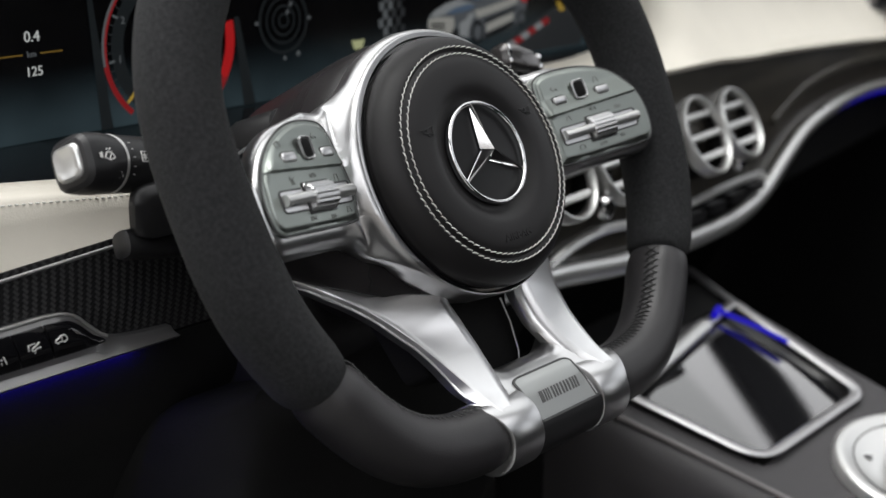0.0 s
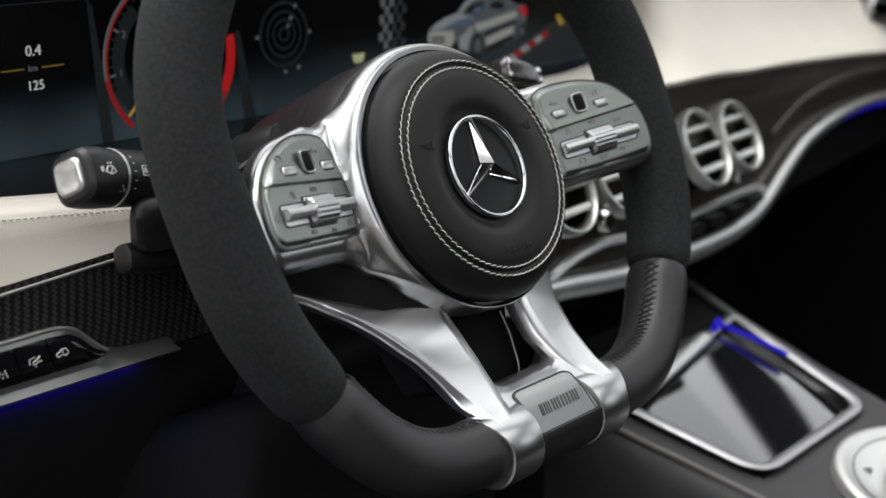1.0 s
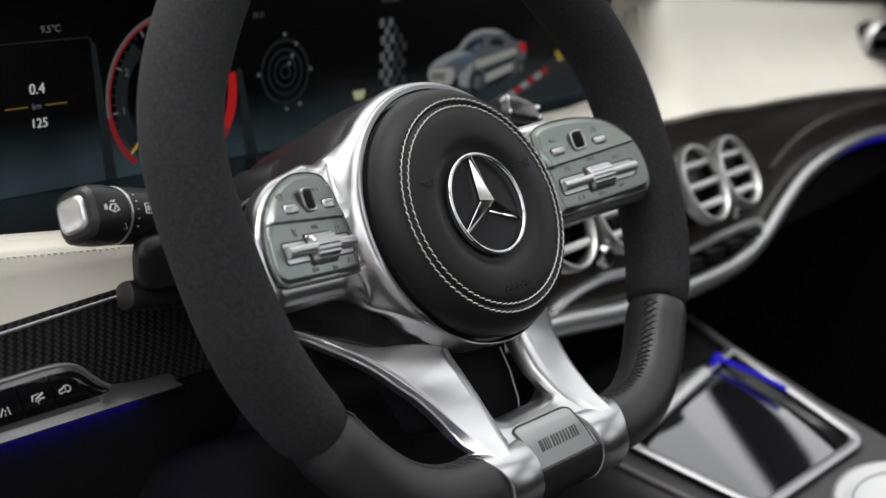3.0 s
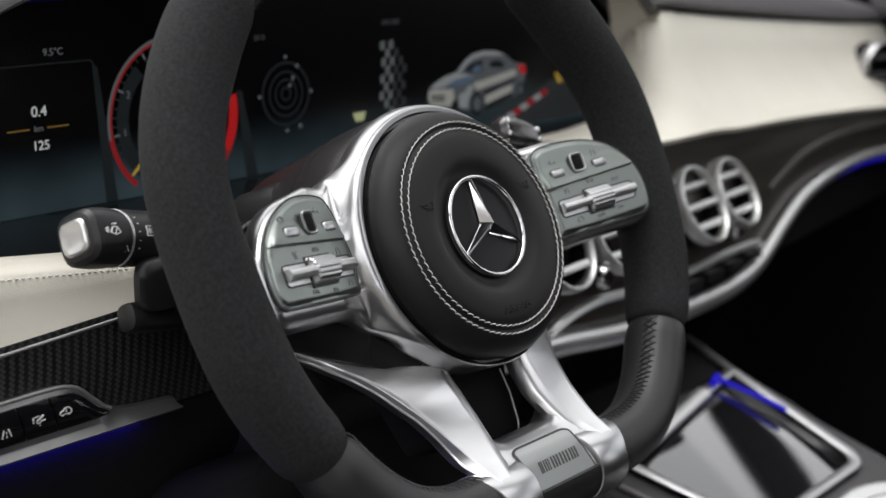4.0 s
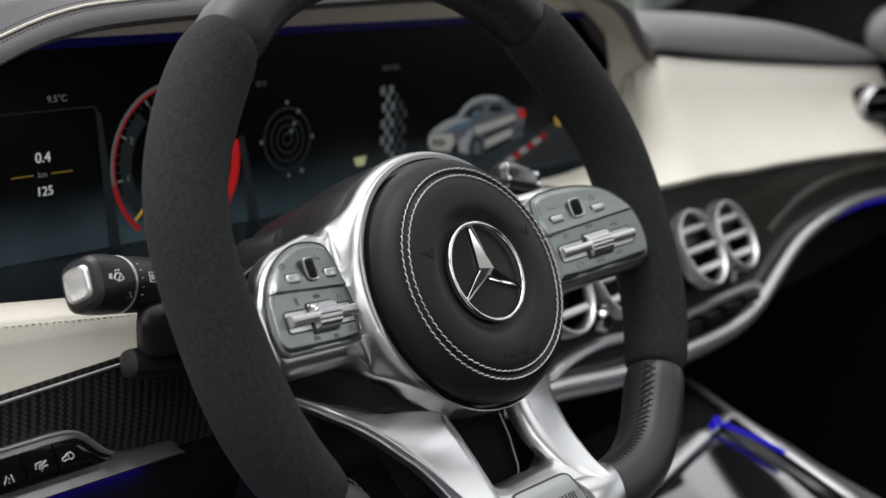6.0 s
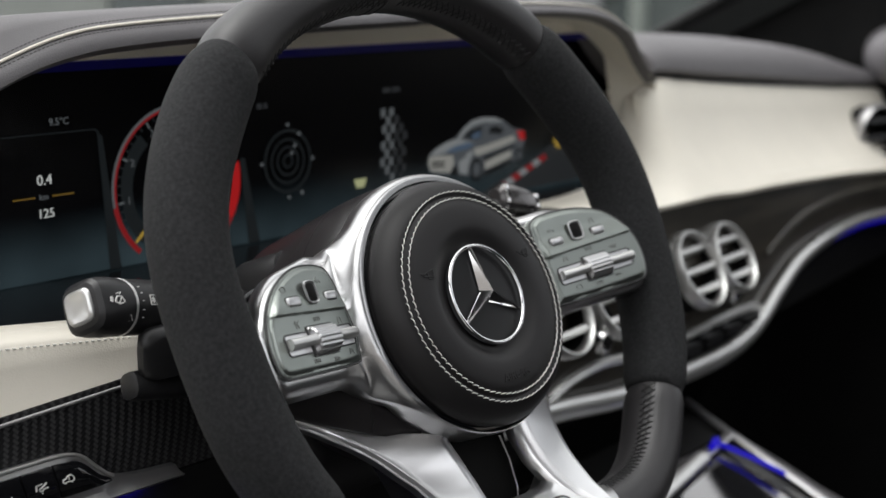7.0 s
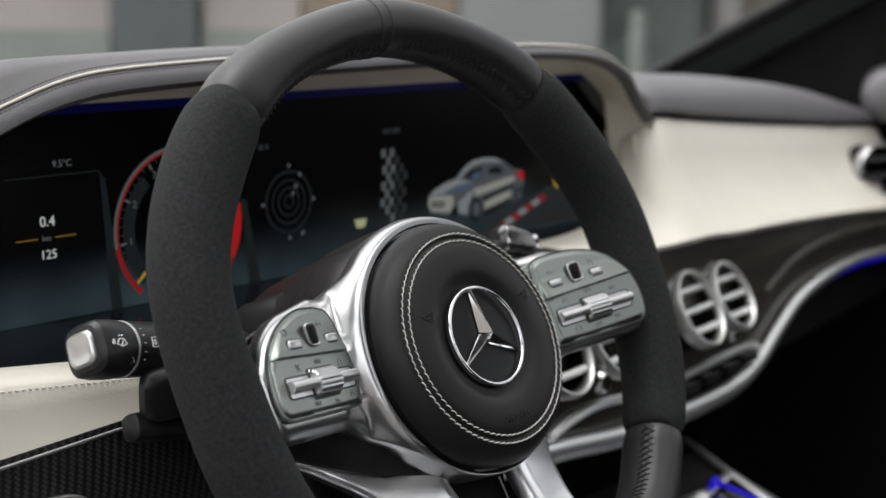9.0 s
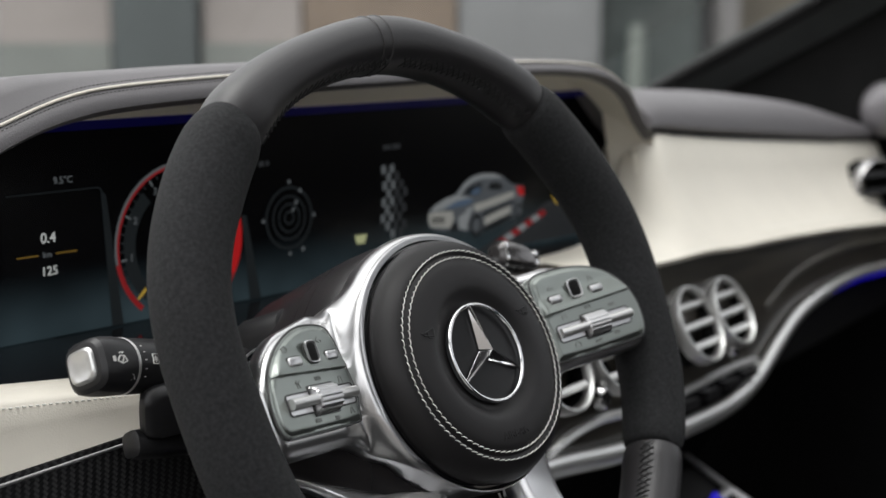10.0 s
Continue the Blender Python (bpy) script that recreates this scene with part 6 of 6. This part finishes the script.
part("side_rail", tube([Vector((x, y, cz(y) + 0.001)) for x, y in ((0.4685, 0.111), (0.4755, 0.1295), (0.4835, 0.1517), (0.492, 0.172))], 0.0017, 10, flat=2.5), TRAY_TRIM, console, "metal rail running to the dashboard")
part("tray_light", tube([Vector((x, y, cz(y) + 0.0045)) for x, y in ((0.4360, 0.043), (0.4375, 0.075), (0.4345, 0.103))], 0.0020, 8), BLUE, console, "blue ambient light at the tray")
part("tray_light", tube([Vector((x, y, cz(y) + 0.0050)) for x, y in ((0.4215, 0.1020), (0.4370, 0.1075))], 0.0032, 8), BLUE, console, "blue ambient light at the tray")

knob = thing("media_controller", (0.355, -0.115, cz(-0.115)), "oval silver media controller dish with a black palm rest", "controller", turn=(11.8, 0, 0))
n = 56


def oval(rx, ry, z, dx=0.0, dy=0.0):
    return [Vector((dx + rx * math.cos(2 * math.pi * j / n), dy + ry * math.sin(2 * math.pi * j / n), z)) for j in range(n)]


part("dish", loft([oval(0.078, 0.068, -0.004), oval(0.078, 0.068, 0.003), oval(0.0755, 0.0655, 0.0052), oval(0.071, 0.061, 0.0052), oval(0.066, 0.056, 0.0030), oval(0.050, 0.042, 0.0015)]), BRIGHT, knob, "satin silver oval dish", local=True, sharp=0.9)
part("dish_joint", tube(oval(0.0635, 0.0535, 0.0030), 0.0005, 6, True), ENGRAVED, knob, local=True)
rest = part("palm_rest", loft([oval(0.050, 0.044, 0.001, 0.010, -0.012), oval(0.050, 0.044, 0.012, 0.010, -0.012), oval(0.046, 0.040, 0.020, 0.010, -0.012), oval(0.034, 0.029, 0.0255, 0.010, -0.012), oval(0.012, 0.010, 0.0275, 0.010, -0.012)]), GLOSS, knob, "gloss black domed palm rest", local=True)
part("rest_band", loft([oval(0.0508, 0.0448, 0.011, 0.010, -0.012), oval(0.0512, 0.0452, 0.0125, 0.010, -0.012), oval(0.0500, 0.0440, 0.0150, 0.010, -0.012)], caps=False), SATIN_DARK, rest, local=True)
part("dish_symbol", mark([(-3, -2, 3, -2, 1.0), (-3, -2, 0, 3, 1.0), (3, -2, 0, 3, 1.0)], pose(-0.028, 0.036, 0.0026, 0, 0, 20)), ENGRAVED, knob, "dark triangular mark", smooth=False, local=True)

# ---- car body ----
cabin = thing("car_body", (0.37, 0.0, 0.12), "dark lined car cabin with its windscreen, seen from the open driver's side", "car body", kind="structure")


bm = bmesh.new()
box(bm, (-0.42, -1.7, 0.26), (1.20, 0.95, 0.30))
part("floor_pan", bm, DARK, cabin, "dark carpeted floor", smooth=False)
bm = bmesh.new()
box(bm, (-0.42, 0.86, 0.30), (1.20, 0.90, 1.02))
part("bulkhead", bm, DARK, cabin, smooth=False)
bm = bmesh.new()
box(bm, (-0.42, -1.75, 0.30), (1.20, -1.70, 1.40))
part("rear_wall", bm, DARK, cabin, smooth=False)
bm = bmesh.new()
box(bm, (1.18, -1.7, 0.30), (1.24, 0.86, 0.955))
part("passenger_door", bm, DARK, cabin, "dark inside of the passenger door", smooth=False)
for y0, y1 in ((-0.86, -0.72), (-1.70, -1.55)):
    bm = bmesh.new()
    box(bm, (1.16, y0, 0.955), (1.22, y1, 1.40))
    part("door_pillar", bm, DARK, cabin, smooth=False)
bm = bmesh.new()
box(bm, (-0.46, 0.12, 0.30), (-0.40, 0.86, 0.92))
part("front_wing", bm, DARK, cabin, smooth=False)


def roof_piece(name, x0, x1, y0, y1, mat, label=""):
    """A piece of the domed roof between two lengths and two widths."""
    rows = [[Vector((x, y, 1.385 + 0.05 * (1 - ((y + 0.75) / 0.85) ** 2) + 0.03 * (1 - ((x - 0.38) / 0.75) ** 2))) for x in np.linspace(x0, x1, 9)] for y in np.linspace(y0, y1, 7)]
    return part(name, sheet(rows, (0, 0, 0.025)), mat, cabin, label)


roof_piece("roof_header", -0.34, 1.10, -0.26, -0.40, DARK, "dark headlining over the windscreen")
roof_piece("roof_rail", -0.34, 0.10, -0.40, -1.30, DARK)
roof_piece("roof_rail", 0.72, 1.10, -0.40, -1.30, DARK)
roof_piece("roof_rear", -0.34, 1.10, -1.30, -1.70, DARK)


def pillar(s, x0, x1):
    a = spline([(x0 + s * 0.02, 0.84, 0.895), (x0, 0.592, 1.020), (x0, 0.474, 1.079), (x0, 0.3656, 1.134), (x1 + s * 0.02, 0.06, 1.290), (x1, -0.28, 1.400)], 28)
    rings = []
    for p in a:
        rings.append([p + Vector((-s * 0.022, -0.012, -0.012)), p + Vector((s * 0.020, -0.050, -0.030)), p + Vector((s * 0.05, -0.02, 0.0)), p + Vector((-s * 0.012, 0.004, 0.004))])
    return loft(rings)


trim = material("pillar_trim", (0.032, 0.036, 0.035), 0.8, grain=0.4, scale=700, mottle=0.1)
part("windscreen_pillar", pillar(1, 1.135, 1.08), trim, cabin, "dark fabric windscreen pillar")
seal = [p + Vector((-0.024, -0.010, -0.008)) for p in spline([(1.155, 0.84, 0.895), (1.135, 0.592, 1.020), (1.135, 0.474, 1.079), (1.135, 0.3656, 1.134), (1.100, 0.06, 1.290)], 30)]
part("windscreen_seal", tube(seal, 0.009, 8), DARK, cabin, "black seal along the windscreen")
part("windscreen_pillar", pillar(-1, -0.40, -0.33), trim, cabin, "dark fabric windscreen pillar")
# door corner panel below the pillar, with the round tweeter
part("door_corner", sheet([[Vector((1.165, y, 0.94)), Vector((1.165, y, z))] for y, z in ((0.78, 0.95), (0.60, 0.985), (0.45, 1.055), (0.35, 1.10), (0.27, 1.13), (0.22, 1.12), (0.16, 0.98))], (0.03, 0, 0)), DARK, cabin, "black door corner panel")
tweeter = thing("tweeter", (1.150, 0.285, 0.985), "round grey metal tweeter in the door corner", "loudspeaker", turn=(0, -90, 0))
part("tweeter_cone", lathe([(0.036, -0.02), (0.036, 0.004), (0.031, 0.012), (0.020, 0.017), (0.006, 0.019)], n=40), SILVER_DIM, tweeter, "spun grey metal face", local=True)
glass_mat = bpy.data.materials.new("windscreen_glass")
glass_mat.use_nodes = True
gn = glass_mat.node_tree
mixer, clear, shine = gn.nodes.new("ShaderNodeMixShader"), gn.nodes.new("ShaderNodeBsdfTransparent"), gn.nodes.new("ShaderNodeBsdfGlossy")
clear.inputs[0].default_value, shine.inputs["Roughness"].default_value = (0.90, 0.905, 0.90, 1), 0.02
mixer.inputs[0].default_value = 0.04
gn.links.new(clear.outputs[0], mixer.inputs[1])
gn.links.new(shine.outputs[0], mixer.inputs[2])
gn.links.new(mixer.outputs[0], gn.nodes["Material Output"].inputs[0])
ws_rows = [[Vector((x, y - 0.10 * ((x - 0.37) / 0.75) ** 2 * (y + 0.2), z)) for x in np.linspace(-0.36, 1.10, 13)] for y, z in ((0.86, 1.00), (0.60, 1.115), (0.30, 1.250), (0.0, 1.362), (-0.26, 1.415))]
windscreen = part("windscreen", sheet(ws_rows, (0, 0.004, 0.003)), glass_mat, cabin, "clear windscreen")
windscreen.visible_shadow = False

# ---- outside ----
asphalt = material("asphalt", (0.11, 0.11, 0.107), 0.9, grain=0.6, scale=90, mottle=0.15, mottle_scale=1.2, distance=0.004)
ground = thing("ground", (0, 0, 0), "pale grey paved yard", "ground", kind="structure")
part("paving", sheet([[Vector((x, y, 0)) for x in (-400, -20, -4, 4, 20, 400)] for y in (-400, -20, -4, 4, 20, 400)], (0, 0, -0.2)), asphalt, ground)
house = thing("office_building", (8.4, 7.4, 0), "office building front with pale panels, dark piers and tall glazing", "building", turn=(0, 0, -49))
plaster = material("pale_panel", (0.40, 0.36, 0.335), 0.8, grain=0.4, scale=60, mottle=0.06, mottle_scale=1.5, distance=0.002)
pier = material("dark_pier", (0.10, 0.115, 0.115), 0.5, mottle=0.1, mottle_scale=2)
brown = material("brown_panel", (0.26, 0.20, 0.15), 0.7, mottle=0.1, mottle_scale=2)
dim_post = material("grey_post", (0.17, 0.165, 0.16), 0.6, mottle=0.08, mottle_scale=2)
dim_brown = material("dim_brown_panel", (0.12, 0.105, 0.08), 0.6, mottle=0.1, mottle_scale=2)
greyp = material("grey_panel", (0.26, 0.265, 0.265), 0.6, mottle=0.08, mottle_scale=2)
green_glass = material("green_glass_band", (0.27, 0.285, 0.265), 0.25, mottle=0.06, mottle_scale=2)
dim_glass = material("bollard_glass", (0.16, 0.18, 0.16), 0.4, mottle=0.08, mottle_scale=3)
slate = material("slate_glazing", (0.085, 0.10, 0.096), 0.2, mottle=0.2, mottle_scale=1.5)


def bay(name, x0, x1, z0, z1, front, back, mat, label=""):
    bm = bmesh.new()
    box(bm, (x0, front, z0), (x1, back, z1))
    return part(name, bm, mat, house, label, smooth=False, local=True)


bay("rear_wall", -14, 14, 0, 3.5, 0.62, 0.9, greyp, "grey wall")
bay("parapet", -14, 14, 3.3, 3.7, -0.2, 0.64, greyp)
# x runs along the front; 0 is straight ahead of the car's dashboard
bays = [("pale_panel", -9.0, -2.77, plaster), ("pier", -2.73, -2.03, pier), ("pale_panel", -1.99, -1.17, plaster), ("brown_panel", -1.14, 0.14, brown), ("grey_panel", 0.17, 1.36, greyp), ("glazing", 1.40, 2.24, slate), ("post", 2.35, 2.51, dim_post), ("glazing", 2.58, 4.6, dim_brown), ("pier", 4.64, 5.4, pier), ("pale_panel", 5.44, 9.0, plaster)]
for name, x0, x1, mat in bays:
    deep = 0.0 if name in ("pier", "post") else 0.12 if name != "glazing" else 0.35
    b = bay(name, x0, x1, 0.0, 3.3, deep, 0.66, mat, "tall front panel" if "panel" in name else "")
    if name == "pale_panel":
        bay("glass_band", x0, x1, 0.0, 0.90, deep - 0.05, deep - 0.01, green_glass, "frosted green glass band at the foot of the panel")
lampb = thing("bollard_light", (9.42, 6.11, 0), "pale green bollard light in front of the building", "bollard", turn=(0, 0, -49))
part("bollard_post", lathe([(0.075, 0), (0.075, 0.85), (0.06, 1.02), (0.03, 1.06)], n=20), dim_glass, lampb, local=True)

# unseen plain walls on the driver's side and behind, added to hold back sky
yard = thing("sky_blocker_wall", (-4.0, -2.0, 0), "unseen plain grey wall added to block low sky light", "wall", kind="structure")
bm = bmesh.new()
box(bm, (-4.2, -9.0, 0), (-4.0, 4.0, 3.0))
box(bm, (-4.0, -9.2, 0), (9.0, -9.0, 3.0))
part("wall_face", bm, material("blocker_render", (0.37, 0.345, 0.32), 0.85, grain=0.4, scale=60, mottle=0.08, mottle_scale=1.5, distance=0.002), yard, smooth=False)
